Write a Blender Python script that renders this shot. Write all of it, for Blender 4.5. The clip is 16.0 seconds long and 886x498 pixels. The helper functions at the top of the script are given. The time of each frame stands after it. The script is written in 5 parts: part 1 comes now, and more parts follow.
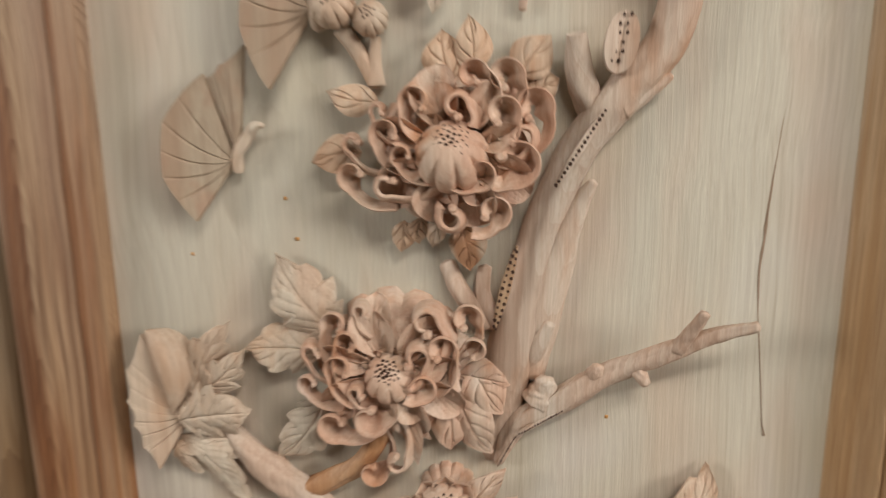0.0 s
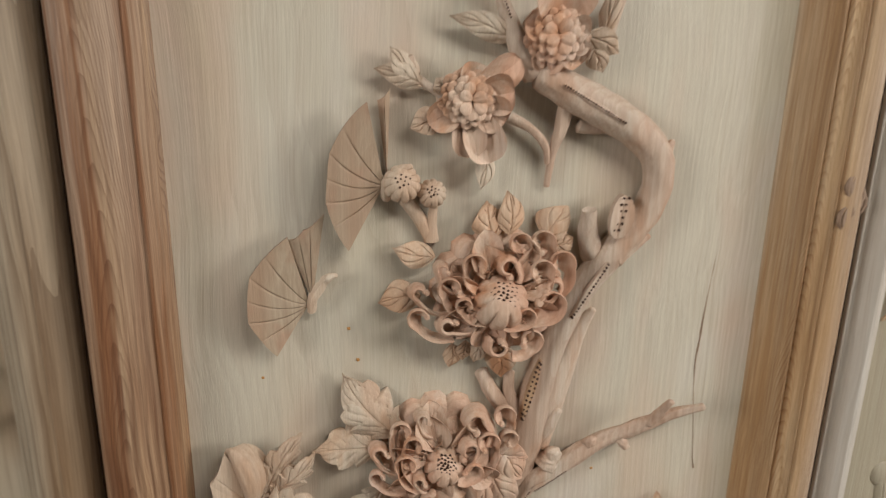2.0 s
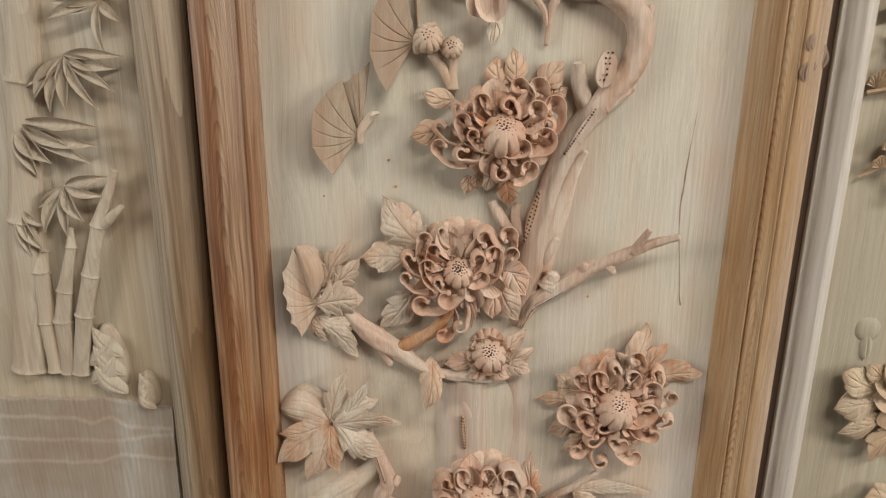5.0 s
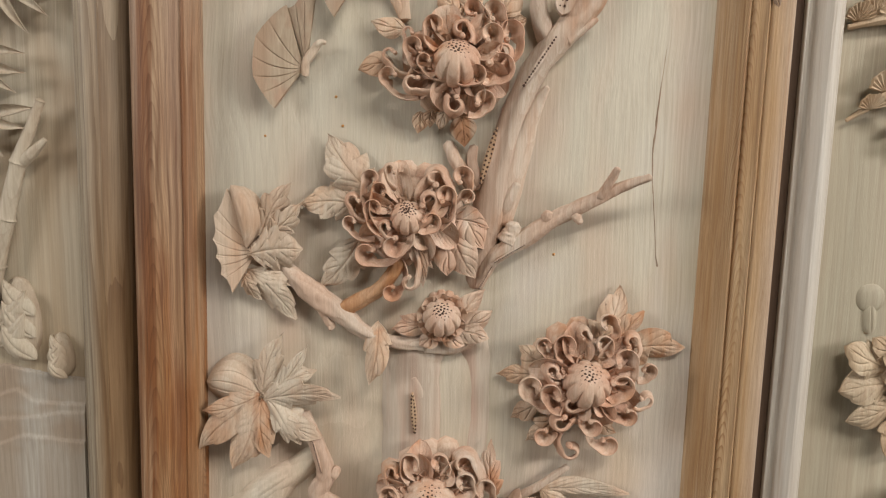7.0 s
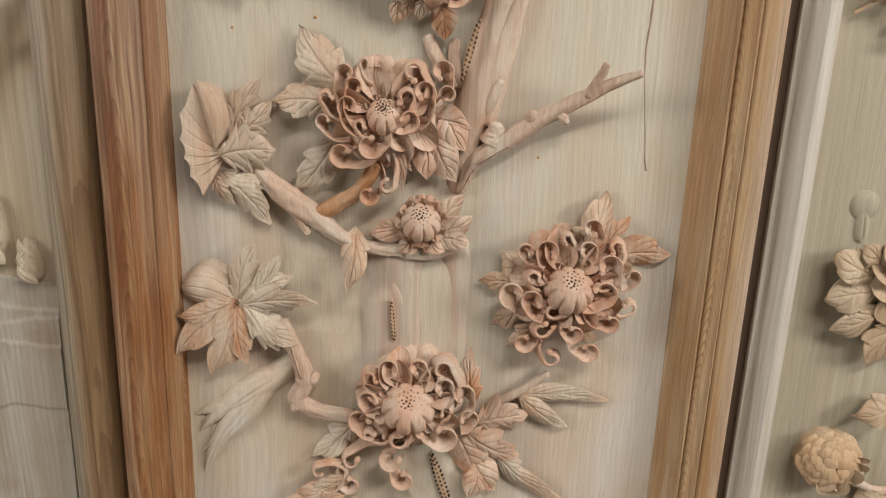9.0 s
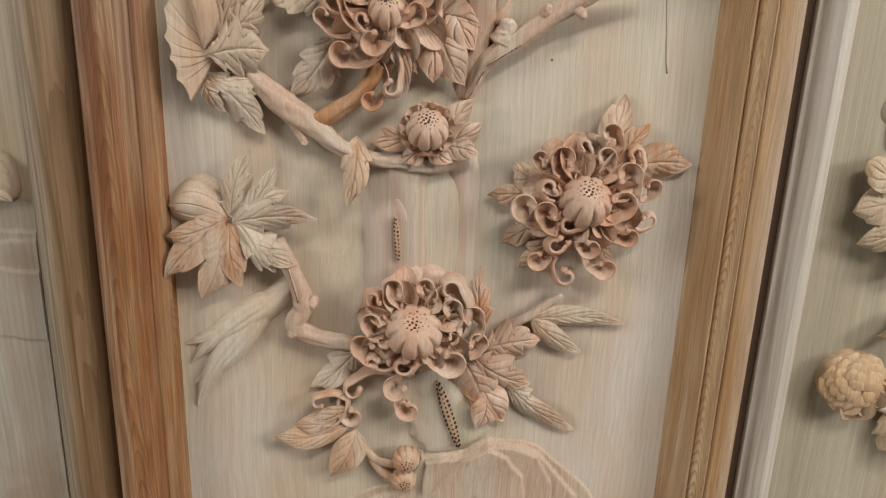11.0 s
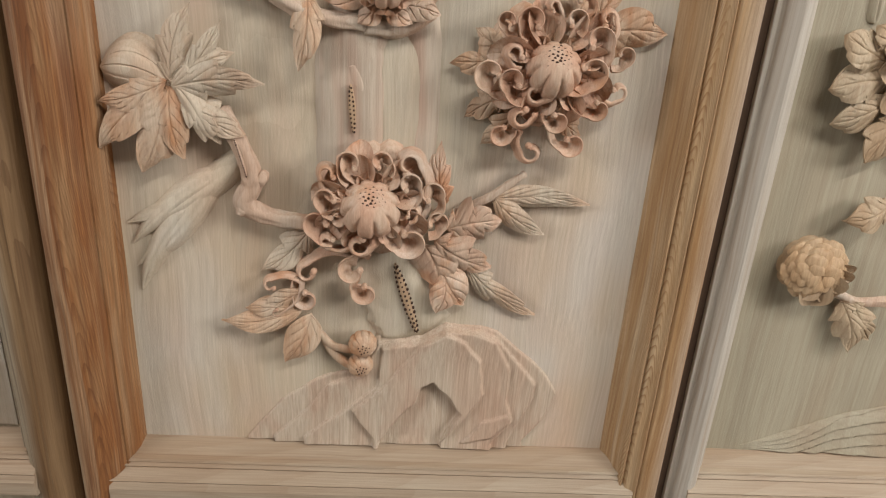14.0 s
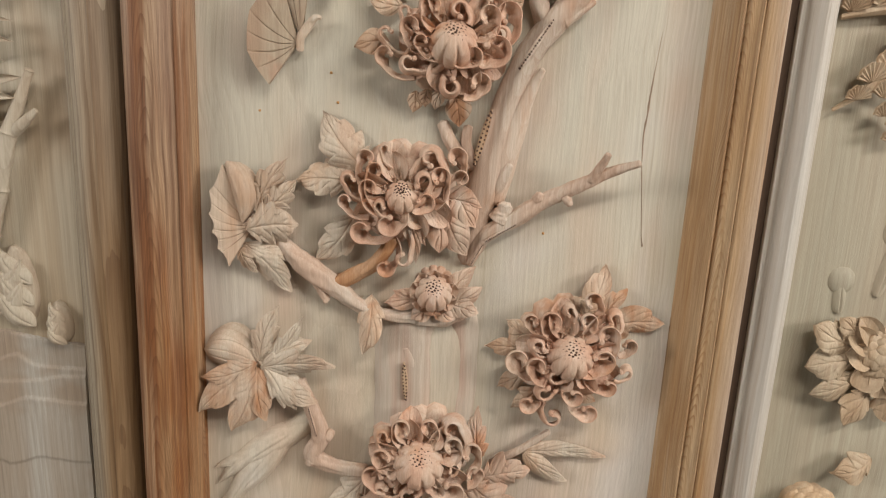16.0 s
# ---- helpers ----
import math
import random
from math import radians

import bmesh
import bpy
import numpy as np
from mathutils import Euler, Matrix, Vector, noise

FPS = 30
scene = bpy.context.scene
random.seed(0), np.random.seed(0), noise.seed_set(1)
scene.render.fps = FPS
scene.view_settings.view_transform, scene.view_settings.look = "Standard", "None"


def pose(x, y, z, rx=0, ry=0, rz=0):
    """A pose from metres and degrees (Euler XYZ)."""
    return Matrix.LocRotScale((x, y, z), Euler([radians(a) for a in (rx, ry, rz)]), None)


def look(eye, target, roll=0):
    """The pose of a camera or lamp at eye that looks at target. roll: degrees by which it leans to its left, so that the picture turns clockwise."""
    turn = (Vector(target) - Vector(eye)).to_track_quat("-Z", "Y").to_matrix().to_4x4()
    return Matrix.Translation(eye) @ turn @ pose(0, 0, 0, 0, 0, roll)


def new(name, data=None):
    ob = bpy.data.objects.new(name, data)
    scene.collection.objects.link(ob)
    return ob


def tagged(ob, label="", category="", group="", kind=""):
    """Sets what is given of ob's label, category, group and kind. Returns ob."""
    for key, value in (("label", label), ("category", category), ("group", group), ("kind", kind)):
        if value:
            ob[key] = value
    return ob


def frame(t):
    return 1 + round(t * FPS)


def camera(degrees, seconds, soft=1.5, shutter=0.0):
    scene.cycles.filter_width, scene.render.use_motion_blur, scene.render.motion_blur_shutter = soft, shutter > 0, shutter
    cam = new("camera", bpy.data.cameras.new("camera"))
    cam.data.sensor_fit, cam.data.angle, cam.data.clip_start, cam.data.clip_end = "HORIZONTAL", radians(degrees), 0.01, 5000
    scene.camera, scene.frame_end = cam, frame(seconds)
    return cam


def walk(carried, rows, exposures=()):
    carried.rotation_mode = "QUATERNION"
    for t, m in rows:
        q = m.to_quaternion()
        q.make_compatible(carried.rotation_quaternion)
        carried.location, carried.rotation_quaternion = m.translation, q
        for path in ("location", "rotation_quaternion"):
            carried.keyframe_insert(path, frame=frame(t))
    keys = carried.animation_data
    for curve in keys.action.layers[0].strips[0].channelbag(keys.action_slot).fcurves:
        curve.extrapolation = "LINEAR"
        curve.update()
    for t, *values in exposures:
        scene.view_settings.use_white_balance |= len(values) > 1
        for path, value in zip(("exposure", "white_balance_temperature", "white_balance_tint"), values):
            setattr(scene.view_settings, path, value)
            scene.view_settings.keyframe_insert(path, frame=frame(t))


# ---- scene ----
cam = camera(68.3, 16.0, soft=1.2, shutter=0.4)
PATH = [
    (0, (0.025, 0.013, 1.301), (-0.223, 1.961, 0.919), -0.5),
    (0.5, (-0.058, -0.131, 1.353), (-0.009, 1.832, 0.975), 1.3),
    (1, (-0.093, -0.221, 1.436), (0.059, 1.726, 1.006), 1.5),
    (1.5, (-0.06, -0.166, 1.453), (0.054, 1.77, 0.965), 3.1),
    (2, (-0.117, -0.053, 1.432), (0.187, 1.853, 0.911), 1.0),
    (2.5, (-0.161, 0.002, 1.413), (0.356, 1.859, 0.879), 3.2),
    (3, (-0.144, 0.014, 1.409), (0.381, 1.852, 0.821), 3.7),
    (3.5, (-0.115, -0.021, 1.384), (0.165, 1.808, 0.623), 1.4),
    (4, (-0.048, -0.095, 1.373), (-0.1, 1.76, 0.627), -0.6),
    (4.2, (-0.052, -0.13, 1.378), (-0.12, 1.733, 0.656), -0.5),
    (6.3, (-0.039, -0.236, 1.23), (-0.013, 1.744, 0.953), 2.9),
    (6.5, (-0.028, -0.213, 1.222), (-0.002, 1.762, 0.913), 3.1),
    (7, (-0.002, -0.177, 1.199), (-0.068, 1.808, 0.961), 1.7),
    (7.5, (0.001, -0.167, 1.2), (-0.066, 1.813, 0.931), 1.8),
    (8, (0.001, -0.162, 1.202), (-0.043, 1.803, 0.832), 1.9),
    (8.5, (0.012, -0.159, 1.196), (-0.039, 1.793, 0.763), 2.0),
    (9, (0.012, -0.159, 1.181), (-0.035, 1.784, 0.711), 2.1),
    (9.2, (0.013, -0.158, 1.176), (-0.027, 1.785, 0.702), 2.1),
    (11.3, (-0.009, -0.135, 1.11), (0.005, 1.791, 0.571), 2.0),
    (11.5, (-0.012, -0.132, 1.106), (0.024, 1.785, 0.536), 2.0),
    (12, (-0.01, -0.128, 1.089), (0.069, 1.778, 0.489), 3.5),
    (12.5, (0.003, -0.122, 1.074), (0.096, 1.764, 0.417), 4.1),
    (13, (0.003, -0.131, 1.073), (0.092, 1.751, 0.401), 4.1),
    (13.5, (0.003, -0.127, 1.079), (0.104, 1.738, 0.363), 3.7),
    (14, (0.006, -0.127, 1.072), (0.109, 1.735, 0.351), 3.8),
    (14.5, (-0.007, -0.143, 1.102), (0.088, 1.791, 0.602), 3.9),
    (15, (-0.011, -0.165, 1.205), (0.024, 1.767, 0.691), 3.3),
    (15.5, (-0.01, -0.181, 1.23), (-0.017, 1.761, 0.755), 3.0),
    (16, (-0.013, -0.185, 1.239), (-0.013, 1.766, 0.8), 3.0),
]
walk(cam, [(t, look(eye, target, roll)) for t, eye, target, roll in PATH],
     [(0, -0.36), (0.5, -0.22), (1, -0.30), (2, -0.47), (3.5, -0.46), (4.2, -0.38), (6.5, -0.24), (9, -0.24), (11.5, -0.30), (14, -0.30), (16, -0.22)])

# ---- world and light ----
world = bpy.data.worlds.new("daylight")
scene.world = world
world.use_nodes = True
sky = world.node_tree.nodes.new("ShaderNodeTexSky")
sky.sky_type, sky.sun_disc, sky.sun_elevation, sky.sun_rotation = "NISHITA", False, radians(40), radians(200)
world.node_tree.links.new(sky.outputs[0], world.node_tree.nodes["Background"].inputs[0])
world.node_tree.nodes["Background"].inputs[1].default_value = 0.1


def window_lamp(name, eye, target, width, height, watts, colour):
    data = bpy.data.lights.new(name, "AREA")
    data.shape, data.size, data.size_y, data.energy, data.color = "RECTANGLE", width, height, watts, colour
    lamp = new(name, data)
    lamp.matrix_world = look(eye, target)
    return lamp


window_lamp("window_light_left", (-2.36, -1.0, 1.95), (0, 0.1, 1.35), 0.75, 0.65, 41, (1.0, 0.98, 0.96))
window_lamp("window_light_right", (2.36, -1.0, 1.95), (0, 0.1, 1.35), 0.75, 0.65, 56, (1.0, 0.98, 0.96))
window_lamp("ceiling_tube_light", (0.75, -1.0, 2.60), (0.7, -0.9, 0), 1.2, 0.10, 45, (1.0, 0.975, 0.94))

# ---- materials ----


def wood(name, pale, warm, dark, fine=0.10, rings=0.25, ring_scale=60.0, streak=0.35, rough=0.6, heart=(-0.1, 0.62), slope=25.0, patch=3.5, shift=0.0, wobble=1.6, along="z", sap=None, wander=0.010, crown=None, figure=None, stains=()):
    """Planed or carved timber with the grain upright: rings cut lengthwise, fine fibres and broad patches of heartwood."""
    m = bpy.data.materials.new(name)
    m.use_nodes = True
    n, link = m.node_tree.nodes, m.node_tree.links.new
    bsdf = n["Principled BSDF"]
    geo = n.new("ShaderNodeNewGeometry")
    info = n.new("ShaderNodeObjectInfo")

    drift = n.new("ShaderNodeTexNoise")
    drift.inputs["Scale"].default_value, drift.inputs["Detail"].default_value = 1.0, 2.0
    slow = n.new("ShaderNodeMapping")
    slow.inputs["Scale"].default_value = (7, 7, 5)
    link(geo.outputs["Position"], slow.inputs["Vector"])
    link(slow.outputs[0], drift.inputs["Vector"])
    sway = n.new("ShaderNodeVectorMath")
    sway.operation, sway.inputs[1].default_value = "MULTIPLY_ADD", (wander, wander, 0)
    link(drift.outputs["Color"], sway.inputs[0])
    link(geo.outputs["Position"], sway.inputs[2])

    def mapped(scale, rot=(0, 0, 0), loc=(0, 0, 0)):
        v = n.new("ShaderNodeMapping")
        v.inputs["Scale"].default_value, v.inputs["Location"].default_value = scale, loc
        v.inputs["Rotation"].default_value = [radians(a) for a in rot]
        if along == "x":
            v.inputs["Scale"].default_value = (scale[2], scale[1], scale[0])
        link(sway.outputs[0], v.inputs["Vector"])
        return v.outputs[0]

    def noise_tex(vector, scale, detail=4.0, roughness=0.55):
        v = n.new("ShaderNodeTexNoise")
        v.inputs["Scale"].default_value, v.inputs["Detail"].default_value, v.inputs["Roughness"].default_value = scale, detail, roughness
        link(vector, v.inputs["Vector"])
        return v.outputs["Fac"]

    def ramp(fac, a, b, lo=0.0, hi=1.0):
        v = n.new("ShaderNodeMapRange")
        v.inputs[1].default_value, v.inputs[2].default_value, v.inputs[3].default_value, v.inputs[4].default_value = a, b, lo, hi
        link(fac, v.inputs[0])
        return v.outputs[0]

    def mix(fac, a, b, mode="MIX"):
        v = n.new("ShaderNodeMix")
        v.data_type, v.blend_type = "RGBA", mode
        for value, i in ((fac, 0), (a, 6), (b, 7)):
            if hasattr(value, "default_value"):
                link(value, v.inputs[i])
            else:
                v.inputs[i].default_value = value if i == 0 else (*value, 1)
        return v.outputs[2]

    broad = noise_tex(mapped((patch, patch, patch * 0.13), loc=(shift, 0, shift)), 2.2, 3)
    fibre = noise_tex(mapped((760, 760, 14)), 1.0, 5, 0.65)
    lines = noise_tex(mapped((95, 95, 1.3), loc=(shift, 0, 0)), 1.0, 3)
    wave = n.new("ShaderNodeTexWave")
    wave.wave_type, wave.rings_direction, wave.wave_profile = "RINGS", "Z", "SAW"
    wave.inputs["Scale"].default_value, wave.inputs["Distortion"].default_value = ring_scale, wobble
    wave.inputs["Detail"].default_value, wave.inputs["Detail Scale"].default_value = 3.0, 0.6
    tilt = radians(slope)
    link(mapped((1, 1, 0.08), rot=(0, slope, 0), loc=(-heart[0] * math.cos(tilt) - 0.09 * math.sin(tilt), -heart[1], 0)), wave.inputs["Vector"])
    colour = mix(ramp(broad, 0.40, 0.62), pale, warm)
    if sap:  # a band of pale sapwood towards one edge of the board
        sep = n.new("ShaderNodeSeparateXYZ")
        link(geo.outputs["Position"], sep.inputs[0])
        ragged = n.new("ShaderNodeMath")
        ragged.operation, ragged.inputs[1].default_value = "MULTIPLY_ADD", 0.012
        link(noise_tex(mapped((9, 9, 3.0)), 2.0, 3), ragged.inputs[0])
        link(sep.outputs[0], ragged.inputs[2])
        colour = mix(ramp(ragged.outputs[0], sap[0] + 0.006, sap[1] + 0.006), colour, sap[2])
    if crown:  # the board turns pale towards its upper end; left door: light falloff in colour
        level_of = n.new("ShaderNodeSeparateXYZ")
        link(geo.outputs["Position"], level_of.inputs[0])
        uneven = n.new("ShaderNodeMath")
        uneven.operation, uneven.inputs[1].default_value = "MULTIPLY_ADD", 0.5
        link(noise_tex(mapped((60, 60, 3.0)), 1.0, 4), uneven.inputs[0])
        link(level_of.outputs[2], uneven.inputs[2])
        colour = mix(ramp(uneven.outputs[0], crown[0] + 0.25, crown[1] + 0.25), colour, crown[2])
    for scale, squeeze, lo, hi, amount, tint in stains:  # broad discoloured areas with soft edges
        colour = mix(ramp(noise_tex(mapped((scale, scale, scale * squeeze), loc=(shift + scale, 0, lo)), 1.0, 3, 0.6), lo, hi, 0, amount), colour, tint)
    colour = mix(ramp(lines, 0.48, 0.75, 0, streak), colour, dark)
    thin = noise_tex(mapped((300, 300, 4.5), loc=(0, shift, 0)), 1.0, 3)
    reach_of = noise_tex(mapped((22, 22, 2.4), loc=(shift, shift, 0)), 1.0, 3)
    faint = n.new("ShaderNodeMath")
    faint.operation = "MULTIPLY"
    link(ramp(thin, 0.46, 0.74, 0, min(0.8, streak * 4.0)), faint.inputs[0])
    link(ramp(reach_of, 0.40, 0.66, 0.12, 1.0), faint.inputs[1])
    colour = mix(faint.outputs[0], colour, dark)
    rung = ramp(wave.outputs["Fac"], 0.35, 1.0, 0, rings)
    colour = mix(rung, colour, dark)
    if figure:  # nested arches of a flat-sawn board: centre line, steepness, spacing, strength
        def calc(kind, a, b):
            v = n.new("ShaderNodeMath")
            v.operation = kind
            for value, i in ((a, 0), (b, 1)):
                if hasattr(value, "default_value"):
                    link(value, v.inputs[i])
                else:
                    v.inputs[i].default_value = value
            return v.outputs[0]
        place = n.new("ShaderNodeSeparateXYZ")
        link(sway.outputs[0], place.inputs[0])
        across = calc("ADD", calc("SUBTRACT", place.outputs[0], figure[0]), calc("MULTIPLY", calc("SUBTRACT", noise_tex(mapped((6, 6, 5)), 1.0, 3), 0.5), 0.016))
        arch = calc("ADD", calc("MULTIPLY", calc("MULTIPLY", across, across), figure[1]), place.outputs[2])
        arch = calc("ADD", calc("DIVIDE", arch, figure[2]), calc("MULTIPLY", noise_tex(mapped((40, 40, 12)), 1.0, 4), 2.2))
        late = ramp(calc("FRACT", arch, 0.0), 0.55, 0.98, 0, figure[3])
        uneven_late = calc("MULTIPLY", late, ramp(noise_tex(mapped((70, 70, 7), loc=(shift, 0, 2)), 1.0, 3), 0.36, 0.62, 0.25, 1.0))
        colour = mix(uneven_late, colour, dark)
    colour = mix(ramp(fibre, 0.35, 0.7, fine, 0), colour, [c * 0.55 for c in dark])
    vary = n.new("ShaderNodeHueSaturation")
    link(colour, vary.inputs["Color"])
    link(ramp(info.outputs["Random"], 0, 1, 0.93, 1.06), vary.inputs["Value"])
    link(vary.outputs[0], bsdf.inputs["Base Color"])
    rub = n.new("ShaderNodeMapRange")
    link(fibre, rub.inputs[0])
    rub.inputs[3].default_value, rub.inputs[4].default_value = rough - 0.08, rough + 0.14
    link(rub.outputs[0], bsdf.inputs["Roughness"])
    bsdf.inputs["Specular IOR Level"].default_value = 0.3
    knife = noise_tex(mapped((60, 60, 40)), 1.5, 3)
    bump = n.new("ShaderNodeBump")
    bump.inputs["Strength"].default_value, bump.inputs["Distance"].default_value = 0.35, 0.0012
    total = n.new("ShaderNodeMath")
    total.operation = "ADD"
    link(fibre, total.inputs[0])
    link(knife, total.inputs[1])
    link(total.outputs[0], bump.inputs["Height"])
    link(bump.outputs[0], bsdf.inputs["Normal"])
    return m


def plain(name, colour, rough=0.8, scale=30, vary=0.15):
    m = bpy.data.materials.new(name)
    m.use_nodes = True
    n, link = m.node_tree.nodes, m.node_tree.links.new
    tex, mixer = n.new("ShaderNodeTexNoise"), n.new("ShaderNodeMix")
    tex.inputs["Scale"].default_value, tex.inputs["Detail"].default_value = scale, 5
    mixer.data_type = "RGBA"
    mixer.inputs[6].default_value = (*[c * (1 - vary) for c in colour], 1)
    mixer.inputs[7].default_value = (*[min(1, c * (1 + vary)) for c in colour], 1)
    link(tex.outputs["Fac"], mixer.inputs[0])
    link(mixer.outputs[2], n["Principled BSDF"].inputs["Base Color"])
    n["Principled BSDF"].inputs["Roughness"].default_value = rough
    return m


PANEL = wood("panel_wood", (0.61, 0.53, 0.405), (0.605, 0.46, 0.32), (0.35, 0.25, 0.17), fine=0.22, rings=0.15, ring_scale=95, streak=0.08, patch=6.5, heart=(-0.09, 0.60), slope=18, wobble=2.6, wander=0.022, crown=(0.88, 1.25, (0.59, 0.535, 0.42)), stains=((9, 0.30, 0.48, 0.64, 0.65, (0.62, 0.44, 0.325)), (7, 0.5, 0.52, 0.70, 0.7, (0.66, 0.61, 0.54)), (13, 0.3, 0.54, 0.70, 0.5, (0.50, 0.42, 0.28))))
PANEL_FAR = wood("panel_wood_pale", (0.43, 0.38, 0.275), (0.40, 0.315, 0.215), (0.25, 0.18, 0.12), fine=0.24, rings=0.16, ring_scale=80, streak=0.12, patch=6.5, shift=2.7, heart=(0.5, 0.70), slope=14, wobble=2.4)
# The paler top of this panel carries the stronger light there in its colour.
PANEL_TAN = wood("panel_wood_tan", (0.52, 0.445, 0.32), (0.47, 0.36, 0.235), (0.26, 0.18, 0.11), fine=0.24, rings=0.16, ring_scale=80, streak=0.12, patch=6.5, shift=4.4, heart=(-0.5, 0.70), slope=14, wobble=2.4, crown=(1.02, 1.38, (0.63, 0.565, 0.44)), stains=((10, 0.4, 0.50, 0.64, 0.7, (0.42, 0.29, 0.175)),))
BLOOM = wood("bloom_wood", (0.67, 0.515, 0.385), (0.62, 0.395, 0.275), (0.42, 0.19, 0.10), fine=0.28, rings=0.20, ring_scale=75, streak=0.10, patch=20, rough=0.55, shift=1.1, stains=((38, 0.6, 0.54, 0.68, 0.75, (0.56, 0.275, 0.135)), (30, 0.6, 0.56, 0.70, 0.6, (0.69, 0.60, 0.50))))
LEAF = wood("leaf_wood", (0.63, 0.49, 0.355), (0.56, 0.35, 0.215), (0.35, 0.17, 0.085), fine=0.28, rings=0.20, ring_scale=75, streak=0.12, patch=14, rough=0.55, shift=0.4, stains=((36, 0.35, 0.51, 0.64, 0.8, (0.50, 0.225, 0.095)), (28, 0.5, 0.55, 0.70, 0.6, (0.66, 0.57, 0.45))))
LEAF_PALE = wood("leaf_sapwood", (0.64, 0.545, 0.42), (0.59, 0.425, 0.30), (0.37, 0.22, 0.13), fine=0.28, rings=0.20, ring_scale=75, streak=0.10, patch=14, rough=0.55, shift=0.9, stains=((30, 0.4, 0.56, 0.68, 0.6, (0.55, 0.33, 0.19)),))
WING = wood("wing_wood", (0.44, 0.345, 0.24), (0.40, 0.275, 0.18), (0.24, 0.145, 0.09), fine=0.24, rings=0.15, streak=0.15, patch=14, rough=0.6, stains=((40, 0.6, 0.52, 0.66, 0.7, (0.42, 0.255, 0.165)),))
AMBER = wood("amber_wood", (0.54, 0.33, 0.185), (0.48, 0.235, 0.10), (0.27, 0.10, 0.035), fine=0.32, rings=0.25, ring_scale=80, streak=0.25, patch=20, rough=0.5, shift=4.9)
AMBER_PALE = wood("pale_amber_wood", (0.58, 0.42, 0.26), (0.53, 0.34, 0.185), (0.33, 0.17, 0.075), fine=0.28, rings=0.2, ring_scale=75, streak=0.12, patch=14, rough=0.55, shift=5.8)
GOLD = wood("golden_relief_wood", (0.54, 0.43, 0.295), (0.48, 0.335, 0.205), (0.30, 0.175, 0.09), fine=0.28, rings=0.20, ring_scale=75, streak=0.12, patch=14, rough=0.55, shift=3.7, heart=(0.5, 0.6))
BAMBOO = wood("bamboo_wood", (0.54, 0.46, 0.345), (0.46, 0.345, 0.235), (0.25, 0.165, 0.10), fine=0.26, rings=0.20, ring_scale=75, streak=0.12, patch=12, rough=0.55, shift=6.3, heart=(-0.5, 0.6))
BRANCH = wood("branch_wood", (0.63, 0.53, 0.42), (0.58, 0.415, 0.305), (0.37, 0.21, 0.125), fine=0.30, rings=0.24, ring_scale=80, streak=0.16, patch=11, rough=0.55, shift=1.9, stains=((34, 0.3, 0.56, 0.70, 0.7, (0.52, 0.29, 0.17)),))
ROCK = wood("rock_wood", (0.60, 0.50, 0.385), (0.57, 0.42, 0.31), (0.34, 0.20, 0.125), fine=0.42, rings=0.10, ring_scale=95, streak=0.12, patch=12, rough=0.5, stains=((26, 0.5, 0.52, 0.68, 0.6, (0.50, 0.31, 0.215)),))
STUMP = wood("trunk_foot_wood", (0.61, 0.52, 0.41), (0.60, 0.46, 0.35), (0.36, 0.22, 0.15), fine=0.26, rings=0.14, ring_scale=70, streak=0.14, patch=12, rough=0.55, shift=2.3, stains=((34, 0.10, 0.50, 0.66, 0.75, (0.50, 0.30, 0.215)),))
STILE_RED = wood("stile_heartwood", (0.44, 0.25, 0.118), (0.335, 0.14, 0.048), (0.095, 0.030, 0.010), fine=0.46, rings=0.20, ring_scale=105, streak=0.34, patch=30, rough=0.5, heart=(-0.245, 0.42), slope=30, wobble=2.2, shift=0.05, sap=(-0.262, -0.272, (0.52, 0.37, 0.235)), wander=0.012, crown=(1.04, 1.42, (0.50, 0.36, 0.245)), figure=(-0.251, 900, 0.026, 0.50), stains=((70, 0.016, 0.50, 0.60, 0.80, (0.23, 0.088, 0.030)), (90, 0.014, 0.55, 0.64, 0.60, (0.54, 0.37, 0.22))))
STILE_GOLD = wood("stile_golden", (0.56, 0.405, 0.24), (0.49, 0.305, 0.15), (0.23, 0.105, 0.038), fine=0.46, rings=0.10, ring_scale=230, streak=0.20, patch=14, rough=0.5, heart=(0.222, 0.40), slope=34, wobble=4.0, shift=0.42, sap=(0.230, 0.243, (0.53, 0.42, 0.31)), wander=0.010, figure=(0.222, 1100, 0.010, 0.80), stains=((80, 0.02, 0.52, 0.64, 0.6, (0.38, 0.21, 0.085)), (70, 0.02, 0.55, 0.66, 0.6, (0.62, 0.49, 0.33))))
STILE_PALE = wood("stile_sapwood", (0.60, 0.55, 0.475), (0.54, 0.47, 0.385), (0.38, 0.29, 0.21), fine=0.2, rings=0.25, ring_scale=50, streak=0.25, patch=5, rough=0.45, shift=3.3)
# Dark below and pale above: falling light is put into this stile's colour.
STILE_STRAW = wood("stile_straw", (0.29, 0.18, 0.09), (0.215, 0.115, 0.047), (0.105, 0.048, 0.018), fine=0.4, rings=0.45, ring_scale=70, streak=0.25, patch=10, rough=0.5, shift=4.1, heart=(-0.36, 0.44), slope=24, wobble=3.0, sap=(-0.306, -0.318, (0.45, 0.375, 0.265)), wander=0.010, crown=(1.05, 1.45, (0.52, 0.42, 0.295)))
RAIL = wood("rail_wood", (0.45, 0.36, 0.26), (0.40, 0.28, 0.18), (0.26, 0.15, 0.08), fine=0.30, rings=0.2, ring_scale=60, streak=0.2, patch=6, rough=0.5, shift=5.2, along="x")
BURNT = plain("burnt_hole", (0.045, 0.018, 0.008), 0.9, 300)
